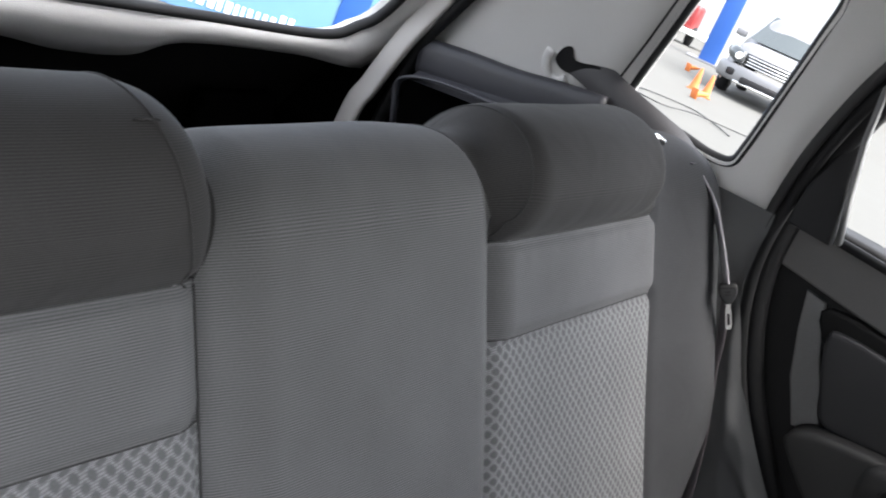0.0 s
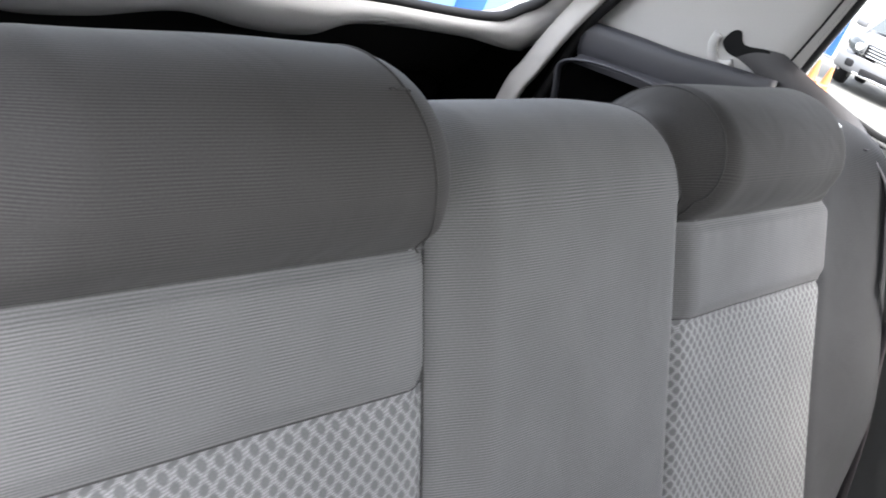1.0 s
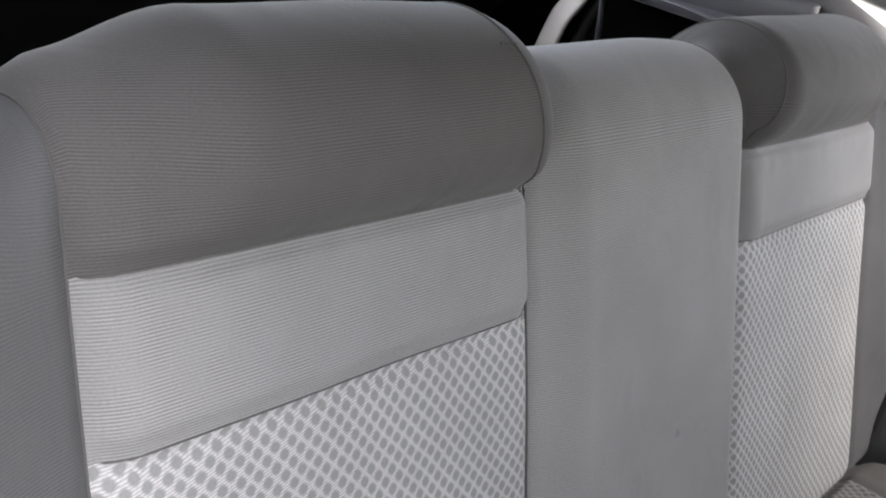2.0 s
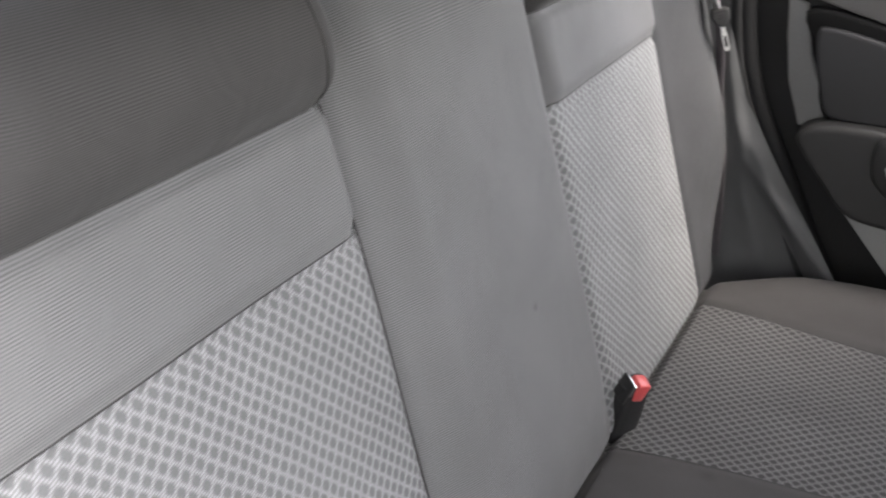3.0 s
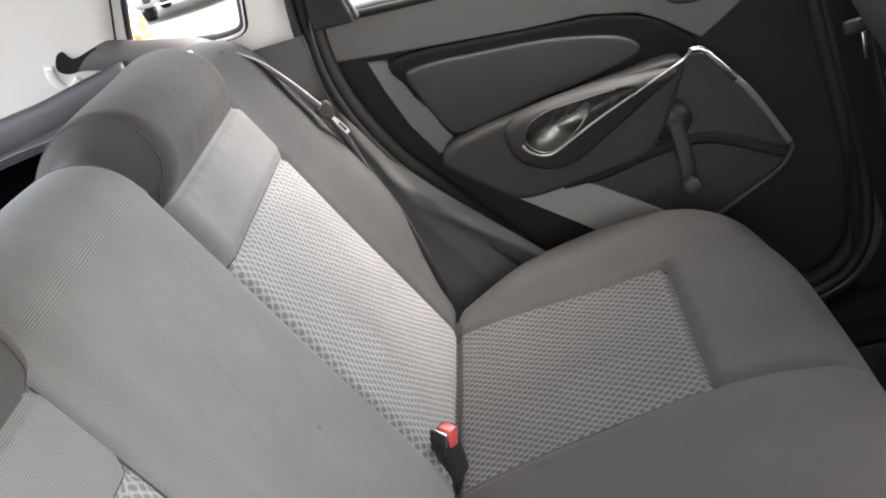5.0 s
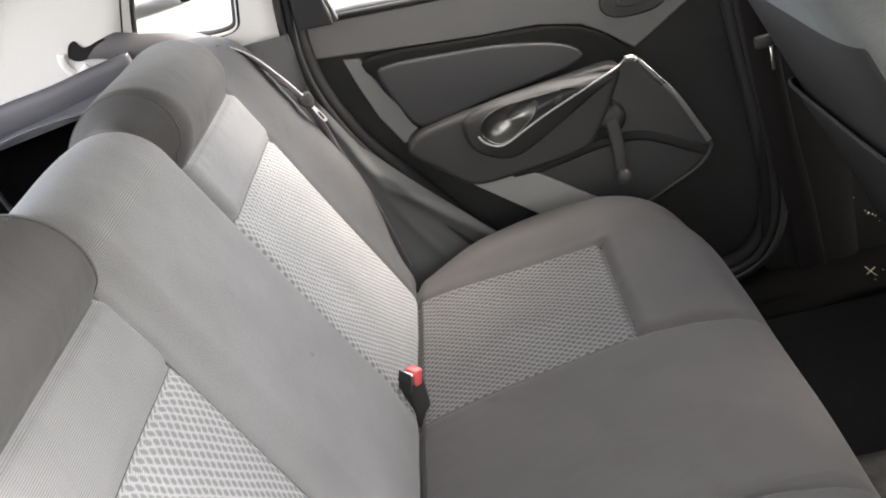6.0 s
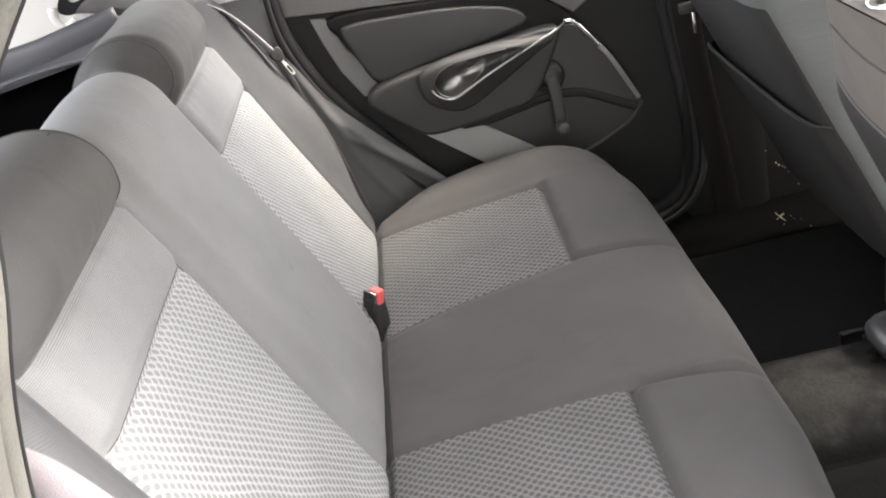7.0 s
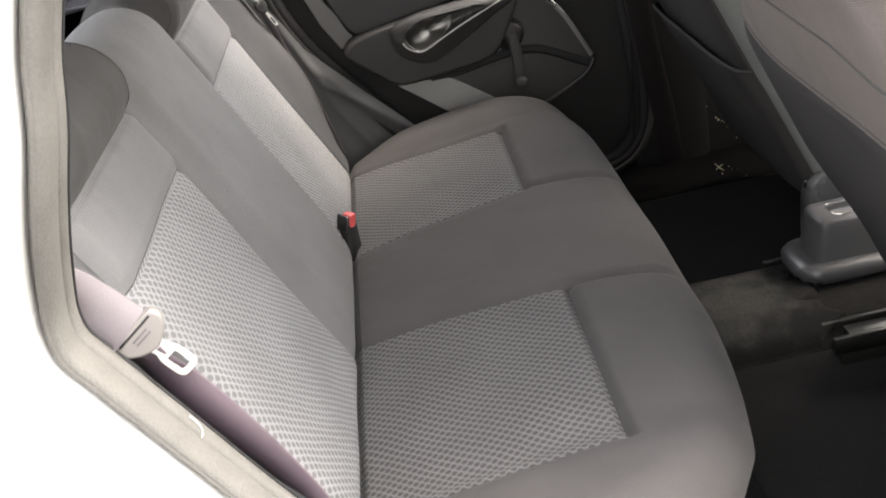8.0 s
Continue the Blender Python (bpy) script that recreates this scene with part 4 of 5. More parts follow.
part("bowl", loft([[Vector((x + 0.015 * f * sm(-0.215, -0.258, y), BMID[0] + (y - BMID[0]) * f, BMID[1] + (z - BMID[1]) * f)) for y, z in BOWL] for f, x in ((1.10, 0.630), (1.06, 0.629), (1.0, 0.6305), (0.88, 0.634), (0.7, 0.638), (0.5, 0.6415), (0.25, 0.6435), (0.01, 0.644))]), PLASTIC_GLOSS, door, "bright smoked chrome bowl")
part("cup_rim", sweep([Vector((0.627, y, z)) for y, z in yz([(-0.167, 0.530), (-0.18, 0.540), (-0.203, 0.548), (-0.232, 0.5505), (-0.265, 0.552), (-0.301, 0.553)], 6, False)], 0.0025, 0.003, n=8), PLASTIC_SATIN, door, "thin upper lip of the pull cup")
BEZEL = yz([(-0.134, 0.520), (-0.146, 0.482), (-0.190, 0.457), (-0.228, 0.461), (-0.28, 0.488), (-0.345, 0.524), (-0.39, 0.552), (-0.31, 0.562), (-0.235, 0.560), (-0.18, 0.553), (-0.145, 0.540)], 5)
part("cup_bezel", loft([[Vector((0.655, y, z)) for y, z in BEZEL], [Vector((0.637, y, z)) for y, z in BEZEL], [Vector((0.632, y * 0.9 + CMID[0] * 0.1, z * 0.9 + CMID[1] * 0.1)) for y, z in BEZEL], cup_loop(1.06, 0.628), cup_loop(1.0, 0.627)]), ARMREST, door, "black cup bezel")
# thin metal line added to draw the highlight on the diagonal edge
part("edge_highlight", sweep(spline([(0.674, -0.420, 0.564), (0.640, -0.394, 0.561), (0.630, -0.345, 0.546), (0.6275, -0.273, 0.519), (0.6265, -0.234, 0.502), (0.6265, -0.202, 0.487), (0.6265, -0.183, 0.485), (0.6265, -0.164, 0.496), (0.6275, -0.156, 0.508)], 8), 0.004, 0.004, n=8), EDGE_GREY, door, "highlight along the diagonal edge, put in as a satin metal line")
handle = part("release_bezel", merge(plate(yz([(-0.395, 0.648), (-0.42, 0.628), (-0.48, 0.628), (-0.505, 0.648), (-0.49, 0.678), (-0.44, 0.685), (-0.405, 0.678)]), 0.70, 0.688, 0.004)), PLASTIC_DARK, door, "dark recessed door release")
part("release_lever", plate(yz([(-0.42, 0.652), (-0.44, 0.644), (-0.475, 0.648), (-0.475, 0.668), (-0.44, 0.67)]), 0.69, 0.682, 0.003), PLASTIC_GREY, handle)
# black disc set off to one side as the hub's painted shadow
part("crank_shadow", turned([(0.034, 0.0), (0.034, 0.003), (0.030, 0.004)], (0.690, -0.371, 0.467), (-1, 0, 0)), RUBBER, door, "dark disc standing in for the crank's shadow")
crank = part("window_crank", turned([(0.025, 0.0), (0.025, 0.006), (0.0235, 0.014), (0.022, 0.022), (0.017, 0.027), (0.008, 0.029)], (0.69, -0.377, 0.471), (-1, 0, 0)), PLASTIC_DARK, door, "dark plastic window crank")
part("crank_arm", sweep(spline([(0.666, -0.377, 0.472), (0.663, -0.3783, 0.448), (0.660, -0.3795, 0.425), (0.657, -0.3795, 0.40), (0.656, -0.378, 0.374)], 4), 0.022, 0.010, side=(0, 1, 0), n=14, power=4), PLASTIC_DARK, crank)
part("crank_knob", turned([(0.008, 0.0), (0.0105, 0.006), (0.0125, 0.014), (0.0130, 0.022), (0.0105, 0.027), (0.004, 0.0285)], (0.657, -0.378, 0.376), (-1, 0, 0)), PLASTIC_GREY, crank, "worn grey knob")
# frame of the door's window
part("window_sash", plate([(0.082, 0.742), (0.026, 0.740), (0.034, 0.79), (0.044, 0.85), (0.052, 0.875), (0.066, 0.84), (0.08, 0.79)], 0.668, 0.645, 0.004), RUBBER, door, "black rear window corner sash")
part("window_channel", sweep([(0.664, 0.020, 0.744), (0.644, 0.030, 0.80), (0.618, 0.040, 0.87), (0.596, 0.042, 0.93), (0.57, 0.0, 1.02)], 0.007, 0.012, n=8, power=4), EDGE_GREY, door, "grey window channel")
part("sill_edge", sweep([(0.69, 0.08, 0.744), (0.69, -0.2, 0.730), (0.69, -0.60, 0.708)], 0.012, 0.012, n=8), RUBBER, door, "black rubber window wiper strip")

# ---- seat belts ----
def band(pts, sides, wide, thick=0.0025, n=8):
    """Webbing that twists: a broad direction for each point."""
    line = spline(pts, n)
    m = len(sides) - 1
    bm = bmesh.new()
    rings = []
    for i, p in enumerate(line):
        k = i / (len(line) - 1) * m
        j = min(int(k), m - 1)
        d = Vector(sides[j]).lerp(Vector(sides[j + 1]), k - j)
        t = (line[min(i + 1, len(line) - 1)] - line[max(i - 1, 0)]).normalized()
        d = (d - t * d.dot(t)).normalized()
        c = t.cross(d)
        w, h = wide / 2, thick / 2
        rings.append([bm.verts.new(p + d * x + c * y) for x, y in ((-w, 0), (-w * 0.96, -h), (0, -h * 1.2), (w * 0.96, -h), (w, 0), (w * 0.96, h), (0, h * 1.2), (-w * 0.96, h))])
    for r, q in zip(rings, rings[1:]):
        for k in range(8):
            bm.faces.new((r[k], r[(k + 1) % 8], q[(k + 1) % 8], q[k]))
    bmesh.ops.recalc_face_normals(bm, faces=bm.faces)
    return bm


def aim_tongue(at, blade, face, size):
    """A pose whose -z runs along the blade and whose x is the shown face."""
    z = -Vector(blade).normalized()
    x = Vector(face)
    x = (x - z * x.dot(z)).normalized()
    y = z.cross(x)
    m = Matrix((x, y, z)).transposed().to_4x4()
    return Matrix.Translation(at) @ m @ Matrix.Scale(size, 4)


def tongue(parent, mat, m, slit_mat, broad=1.0, narrow=1.0):
    """A moulded head with a webbing slit and a steel blade with a window."""
    outer = yz([(y * broad, z) for y, z in ((-0.031, 0.002), (-0.030, 0.014), (-0.022, 0.018), (0.0, 0.018), (0.022, 0.018), (0.030, 0.014), (0.031, 0.002), (0.018, -0.011), (0.0, -0.017), (-0.018, -0.011))], 4)
    ob = part("tongue", plate(outer, -0.006, 0.006, 0.004), mat, parent, "moulded belt tongue")
    ob.matrix_basis, ob.matrix_parent_inverse = m, parent.matrix_basis.inverted()
    slits = [part("slit", box(0.0045, 0.0066, -0.011 * broad, 0.011 * broad, z, z + 0.0022, 0.0006), slit_mat, ob) for z in (0.0, 0.005)]
    slits.append(part("webbing_slot", box(0.0045, 0.0068, -0.024 * broad, 0.024 * broad, 0.0118, 0.0145, 0.0008), RUBBER, ob, "dark slot for the webbing"))
    rim = yz([(-0.010, -0.012), (-0.009, -0.022), (-0.0125, -0.032), (-0.0130, -0.054), (-0.009, -0.061), (0.0, -0.062), (0.009, -0.061), (0.0130, -0.054), (0.0125, -0.032), (0.009, -0.022), (0.010, -0.012), (0.0, -0.012)], 4)
    hole = yz([(-0.006, -0.034), (-0.0065, -0.036), (-0.0068, -0.040), (-0.0068, -0.051), (-0.006, -0.0545), (0.0, -0.0550), (0.006, -0.0545), (0.0068, -0.051), (0.0068, -0.040), (0.0065, -0.036), (0.006, -0.034), (0.0, -0.0335)], 4)
    rings = [[Vector((x, y * narrow, z)) for y, z in lp] for lp, x in ((rim, -0.0012), (rim, 0.0012), (hole, 0.0012), (hole, -0.0012), (rim, -0.0012))]
    bl = part("blade", loft(rings), BLADE, ob, "bright steel blade with a window", smooth=False)
    for o in slits + [bl]:
        o.matrix_parent_inverse = Matrix.Identity(4)


def slot_in_pillar(s):
    loop = yz(SLOT, 4)
    slot = part("belt_slot", sweep([(s * (side_x(y, z) - 0.002), y, z) for y, z in yz(SLOT_RIM, 6, False)], 0.014, 0.008, n=10), PLASTIC_PALE)
    tagged(slot, "pale moulded belt slot in the rear pillar trim", "belt slot", group="belt slots")
    bm = bmesh.new()
    bm.faces.new([bm.verts.new((s * (side_x(y, z) - 0.003), y, z)) for y, z in loop])
    part("opening", bm, RUBBER, slot, "dark slot opening")


SLOT = [(0.422, 0.799), (0.414, 0.818), (0.402, 0.823), (0.394, 0.809), (0.362, 0.815), (0.37, 0.80), (0.405, 0.789)]
SLOT_RIM = [(0.43, 0.808), (0.434, 0.793), (0.429, 0.776), (0.417, 0.772), (0.402, 0.780)]
for s in (1, -1):
    slot_in_pillar(s)

far_belt = thing("rear_seat_belt", "charcoal seat belt with dark tongue beside the backrest", "seat belt", (0.62, 0.07, 0.35), group="rear seat belts")
part("upper_webbing", band([(0.602, 0.405, 0.810), (0.594, 0.375, 0.807), (0.595, 0.320, 0.790), (0.597, 0.268, 0.778), (0.599, 0.228, 0.771), (0.601, 0.196, 0.762)],
     [(0.15, -0.1, 1), (0.15, -0.1, 1), (0.25, -0.1, 1), (0.6, 0.1, 0.7), (0.95, 0.25, -0.08)], 0.042), BELT, far_belt)
# same belt below the twist; its paler colour stands in for a highlight
part("hanging_webbing", band([(0.601, 0.198, 0.763), (0.603, 0.162, 0.735), (0.605, 0.132, 0.697), (0.610, 0.105, 0.655), (0.612, 0.098, 0.642)],
     [(0.95, 0.25, -0.08), (0.75, 0.55, -0.14), (0.75, 0.6, -0.14), (0.8, 0.55, -0.1)], 0.020), BELT_SHEEN, far_belt, "hanging stretch of the webbing, its highlight put into a paler colour")
part("lower_webbing", band([(0.612, 0.094, 0.632), (0.632, 0.084, 0.585), (0.638, 0.073, 0.535), (0.640, 0.047, 0.455), (0.646, 0.032, 0.385), (0.652, 0.016, 0.30)], [(0.3, 0.9, -0.1), (0.3, 0.9, -0.05), (0.3, 0.9, 0)], 0.012), BELT_PALE, far_belt)
tongue(far_belt, PLASTIC_DARK, aim_tongue((0.606, 0.093, 0.640), (0.16, -0.42, -0.9), (-0.85, -0.45, 0.1), 0.72), RUBBER, 0.5, 0.4)
guide = thing("belt_guide", "small chrome belt guide on the bench top", "belt guide", (0.50, 0.24, 0.80))
part("clip", sweep([(0.505, 0.228, 0.782), (0.513, 0.225, 0.787), (0.526, 0.219, 0.782)], 0.008, n=8), CHROME, guide)

near_belt = thing("rear_seat_belt", "plum-grey seat belt with pale tongue beside the door opening", "seat belt", (-0.64, 0.1, 0.35), group="rear seat belts")
part("upper_webbing", band([(-0.59, 0.405, 0.808), (-0.60, 0.30, 0.785), (-0.622, 0.215, 0.75), (-0.636, 0.168, 0.715), (-0.645, 0.144, 0.698), (-0.662, 0.112, 0.671)],
     [(0.1, 0.2, 1), (0.1, 0.1, 1), (0.2, -0.2, 1), (0.4, -0.45, 0.7), (0.47, -0.49, 0.58)], 0.044), BELT_PALE, near_belt, "plum upper webbing, coloured paler as the lit part")
# same fabric as above; less light here is put into the darker colour
part("lower_webbing", band([(-0.652, 0.110, 0.645), (-0.645, 0.0945, 0.612), (-0.646, 0.063, 0.556), (-0.647, 0.038, 0.510), (-0.647, 0.017, 0.462), (-0.648, -0.006, 0.39), (-0.642, -0.025, 0.31)], [(0.1, 0.9, 0.45), (0.1, 0.9, 0.4), (0.3, 0.9, 0.4), (0.6, 0.8, 0.3)], 0.038), BELT_SHADED, near_belt, "plum lower webbing, coloured darker as the less lit part")
tongue(near_belt, PLASTIC_CREAM, aim_tongue((-0.658, 0.103, 0.662), (0.05, -0.57, -0.82), (-0.93, 0.05, 0.32), 0.78), BELT_PALE)

stray = part("loose_thread", sweep(spline([(-0.679, 0.0845, 0.592), (-0.681, 0.080, 0.587), (-0.681, 0.0775, 0.580), (-0.684, 0.077, 0.576), (-0.686, 0.0785, 0.573)], 6), 0.0007, n=6), PLASTIC_PALE)
tagged(stray, "pale loose thread curled on the door seal", "thread")

buckle = thing("seat_belt_buckle", "black seat belt buckle with red release button", "buckle", (0.19, 0.0, 0.29))
part("housing", sweep(spline([(0.190, 0.002, 0.275), (0.190, 0.0, 0.31), (0.188, 0.0, 0.338), (0.187, 0.0, 0.360)], 4), 0.034, 0.021, side=(0.85, -0.5, 0), n=16, power=4), PLASTIC_DARK, buckle)
button = part("release_button", box(-0.0075, 0.0075, -0.0130, 0.005, -0.019, 0.0050, 0.0022), BUCKLE_RED, buckle, "red release button")
button.matrix_basis = pose(0.1885, -0.004, 0.362, 12, 8, -40)
edge = part("button_frame", box(-0.002, 0.002, -0.011, 0.008, -0.016, 0.0065, 0.0015), CHROME, buckle, "bright steel guide of the slot")
edge.matrix_basis = pose(0.1795, 0.003, 0.360, 12, 8, -40)
cheek = part("slot_cheek", box(-0.0018, 0.0018, -0.012, 0.009, -0.02, 0.009, 0.0015), PLASTIC_DARK, buckle, "black cheek beside the slot")
cheek.matrix_basis = pose(0.1755, 0.006, 0.361, 12, 8, -40)


# ---- front seats ----
def lean(z, s=1):
    """The back of a front seat's backrest at a height; the two seats are slid differently."""
    back = -0.586 + (z - 0.66) * 0.43
    if s < 0:
        back += 0.018 * sm(0.30, 0.48, z) * sm(0.76, 0.60, z)
    return back


def front_seat(s, rail):
    seat = thing("car_seat", "dark grey cloth front seat with map pocket, on steel rails" if s > 0 else "brown-grey cloth front seat with chrome headrest posts", "car seat", (s * 0.36, -0.8, 0.1), group="front seats")
    cx = s * 0.36

    def shell(a, b):
        an = 2 * math.pi * a
        z = 0.22 + 0.56 * b
        wide = 0.25 - 0.06 * sm(0.80, 1.0, b) + 0.003 * math.sin(math.pi * b)
        if s < 0:
            wide = 0.258 - 0.075 * sm(0.70, 1.0, b)
        deep = 0.085 - 0.02 * b
        if b > 0.9:
            k = math.sqrt(max(0.0, 1 - ((b - 0.9) / 0.1) ** 2))
            wide *= 0.72 + 0.28 * k
            deep *= 0.02 + 0.98 * k
        c, sn = math.cos(an), math.sin(an)
        p = 6.0
        x = cx + wide * math.copysign(abs(c) ** (2 / p), c)
        y = lean(z, s) - deep + deep * math.copysign(abs(sn) ** (2 / p), sn)
        return Vector((x, y, z)), (x, z)
    part("backrest", sheet(shell, 72, 44, closed_u=True), CLOTH_SEAT if s > 0 else CLOTH_SEAT_BROWN, seat, "dark cloth wrapped backrest" if s > 0 else "brown-grey cloth wrapped backrest")

    def rear(a, b):
        an = math.pi * (0.12 + 0.76 * a)
        z = 0.24 + (0.44 if s > 0 else 0.40 + 0.022 * math.sin(2 * math.pi * a + 0.6)) * b
        k = (z - 0.22) / 0.56
        wide = 0.25 - 0.06 * sm(0.80, 1.0, k) + 0.003 * math.sin(math.pi * k)
        if s < 0:
            wide = 0.258 - 0.075 * sm(0.70, 1.0, k)
        deep = 0.085 - 0.02 * k
        c, sn = math.cos(an), math.sin(an)
        edge = min(a, 1 - a, b, 1 - b)
        lift = 1.0 + 0.02 * sm(0.0, 0.05, edge) - 0.01
        x = cx + wide * lift * math.copysign(abs(c) ** (2 / 6.0), c)
        y = lean(z, s) - deep + deep * abs(sn) ** (2 / 6.0) + 0.004 * sm(0.0, 0.05, edge) - 0.002
        return Vector((x, y, z)), (x, z)
    part("back_panel", sheet(rear, 40, 30), SEAT_BACK if s > 0 else SEAT_BACK_WORN, seat, "black vinyl rear face" if s > 0 else "dark brown-grey cloth rear face")
    if s < 0:
        part("panel_seam", sweep([rear(0.02 + 0.96 * k / 40, 1.0)[0] + Vector((0, 0.001, 0)) for k in range(41)], 0.004, n=6), SEAM, seat)
        part("yoke_seam", sweep([shell(0.06 + 0.38 * k / 30, (0.49 + 0.025 * math.sin(0.2 * k)) / 0.56)[0] for k in range(31)], 0.0035, n=6), CLOTH_DARK, seat)

    def pocket(a, b, out=0.0):
        an = math.pi * (0.10 + 0.80 * a)
        z = 0.24 + (0.245 + 0.010 * math.sin(math.pi * a)) * b
        k = (z - 0.22) / 0.56
        c, sn = math.cos(an), math.sin(an)
        x = cx + (0.254 - 0.01 * k) * math.copysign(abs(c) ** (2 / 6.0), c)
        swell = (0.004 + 0.007 * sm(0.4, 1.0, b) + out) * sm(0.0, 0.14, min(a, 1 - a))
        return Vector((x, lean(z, s) - 0.085 + 0.02 * k + (0.087 - 0.02 * k) * abs(sn) ** (2 / 6.0) + 0.003 + swell, z)), (x, z)
    if s > 0:
        part("map_pocket", sheet(pocket, 40, 24), SEAT_BACK, seat, "dark map pocket with a raised lip")
        part("pocket_lip", sweep([pocket(0.02 + 0.96 * k / 40, 1.0)[0] for k in range(41)], 0.007, n=8), SEAT_BACK, seat)
    part("side_seam", sweep(spline([(cx - s * 0.247, lean(0.28, s) - 0.09, 0.28), (cx - s * 0.257, lean(0.45, s) - 0.085, 0.45), (cx - s * 0.245, lean(0.62, s) - 0.075, 0.62), (cx - s * 0.215, lean(0.76, s) - 0.07, 0.76)], 6), 0.004, n=6), CLOTH_DARK, seat)
    part("base", sheet(lambda a, b: ((cx + (a - 0.5) * 0.46, -0.80 - 0.46 * b, 0.29 + 0.05 * b - 0.1 * abs(2 * a - 1) ** 5), ((a - 0.5) * 0.46, b * 0.48)), 24, 20), CLOTH_SEAT, seat)
    part("base_frame", box(cx - 0.2, cx + 0.2, -1.2, -0.84, 0.12, 0.25, 0.02), PLASTIC_DARK, seat)
    part("headrest", box(cx - 0.12, cx + 0.12, -0.53, -0.43, 0.87, 1.04, 0.035, 4), CLOTH_SEAT, seat)
    for d in (-0.06, 0.06):
        post = part("headrest_post", sweep([(cx + d, lean(0.77, s) - 0.035, 0.75), (cx + d, lean(0.77, s) + 0.02, 0.90)], 0.011, n=10), CHROME, seat)
        part("post_collar", turned([(0.016, 0.0), (0.018, 0.006), (0.012, 0.016)], (cx + d, lean(0.77, s) - 0.027, 0.772), (0, 0.35, 1)), CHROME, post)
    x, y, z = rail
    part("seat_rail", merge(box(x - 0.027, x - 0.019, -1.2, y, z, z + 0.03, 0.002), box(x + 0.019, x + 0.027, -1.2, y, z, z + 0.03, 0.002), box(x - 0.027, x + 0.027, -1.2, y - 0.01, z - 0.03, z + 0.006, 0.001), box(x - 0.014, x + 0.014, -1.2, y - 0.03, z + 0.004, z + 0.024, 0.002)), RAIL, seat, "dark steel seat rail")
    if s > 0:
        part("recliner_cover", plate(yz([(-0.835, 0.17), (-0.755, 0.165), (-0.748, 0.23), (-0.752, 0.268), (-0.768, 0.292), (-0.80, 0.300), (-0.826, 0.28), (-0.838, 0.23)], 5), cx - 0.235, cx - 0.262, 0.012, segs=4), PLASTIC_SATIN, seat, "grey plastic recliner cover")
    return seat


front_seat(1, (0.165, -0.70, 0.074))
front_seat(-1, (-0.122, -0.685, 0.118))

console = thing("centre_console", "grey plastic rear end of the centre console", "console", (0, -0.75, 0.14))


def console_ring(half, y0, z, r, mid=0.040):
    """A rounded rear end, open towards the front."""
    pts = []
    for k in range(13):
        an = math.pi * k / 12
        pts.append(Vector((mid + half * math.copysign(abs(math.cos(an)) ** 0.6, math.cos(an)), y0 + 0.024 - r + r * math.sin(an) ** 0.6, z)))
    return [Vector((mid + half, -1.3, z))] + pts + [Vector((mid - half, -1.3, z))]


part("base", loft([console_ring(0.046, -0.742, 0.09, 0.045), console_ring(0.048, -0.74, 0.172, 0.045)], False), PLASTIC_DARK, console, "dark console foot")
part("rim", loft([console_ring(0.046, -0.742, 0.158, 0.045), console_ring(0.056, -0.722, 0.160, 0.055), console_ring(0.061, -0.714, 0.168, 0.06), console_ring(0.0615, -0.713, 0.180, 0.06), console_ring(0.057, -0.72, 0.189, 0.055), console_ring(0.042, -0.745, 0.191, 0.04)], False), PLASTIC_SATIN, console, "satin grey console rim")
part("tray_box", loft([console_ring(0.042, -0.743, 0.188, 0.022), console_ring(0.038, -0.752, 0.246, 0.02), console_ring(0.037, -0.7535, 0.2535, 0.02), console_ring(0.0355, -0.756, 0.2575, 0.02), console_ring(0.0325, -0.760, 0.2595, 0.018), console_ring(0.031, -0.762, 0.260, 0.018), console_ring(0.023, -0.782, 0.260, 0.016), console_ring(0.0215, -0.784, 0.2585, 0.015), console_ring(0.0205, -0.786, 0.2535, 0.015), console_ring(0.020, -0.787, 0.243, 0.014), console_ring(0.0, -0.82, 0.241, 0.01)], False), PLASTIC_SATIN, console, "satin grey tray box")

# floor mats over the dark carpet
for x0, x1 in ((0.175, 0.585), (-0.585, -0.125)):
    mat_ = part("floor_mat", sheet(lambda a, b, x0=x0, x1=x1: ((x0 + (x1 - x0) * a, -0.50 - 0.48 * b, floor_z(x0 + (x1 - x0) * a, -0.50 - 0.48 * b) + 0.008 - 0.006 * (max(abs(2 * a - 1), abs(2 * b - 1)) > 0.98)), (a, b)), 50, 40, flip=True), MAT)
    tagged(mat_, "black worn rubber-backed floor mat", "floor mat", group="floor mats")

# litter on the far mat
for y, z, r in ((-0.765, 0.222, 0.8), (-0.788, 0.186, 1.4), (-0.783, 0.192, 1.2), (-0.795, 0.182, 1.0), (-0.80, 0.178, 0.9), (-0.806, 0.166, 0.6), (-0.825, 0.136, 0.9)):
    flake = part("crumb", turned([(0.0010 * r, 0), (0.0019 * r, 0.0004), (0.0006 * r, 0.0009)], (0.6738, y, z), (-1, 0.2, 0.3), 6), LITTER)
    tagged(flake, "pale dry crumb caught on the sill lining", "litter", group="floor litter")
spots = [(0.62, -0.81), (0.60, -0.816), (0.635, -0.79), (0.628, -0.80), (0.624, -0.775)]
for bx, by in spots:
    x, y = bx + random.uniform(-0.006, 0.006), by + random.uniform(-0.006, 0.006)
    r = random.uniform(0.5, 1.0)
    crumb = part("crumb", turned([(0.0010 * r, 0), (0.0017 * r, 0.001), (0.0007 * r, 0.002)], (x, y, cove_z(x) + 0.0005), (-0.5, 0.1, 1), 6), LITTER)
    tagged(crumb, "pale dry crumb on the car floor", "litter", group="floor litter")
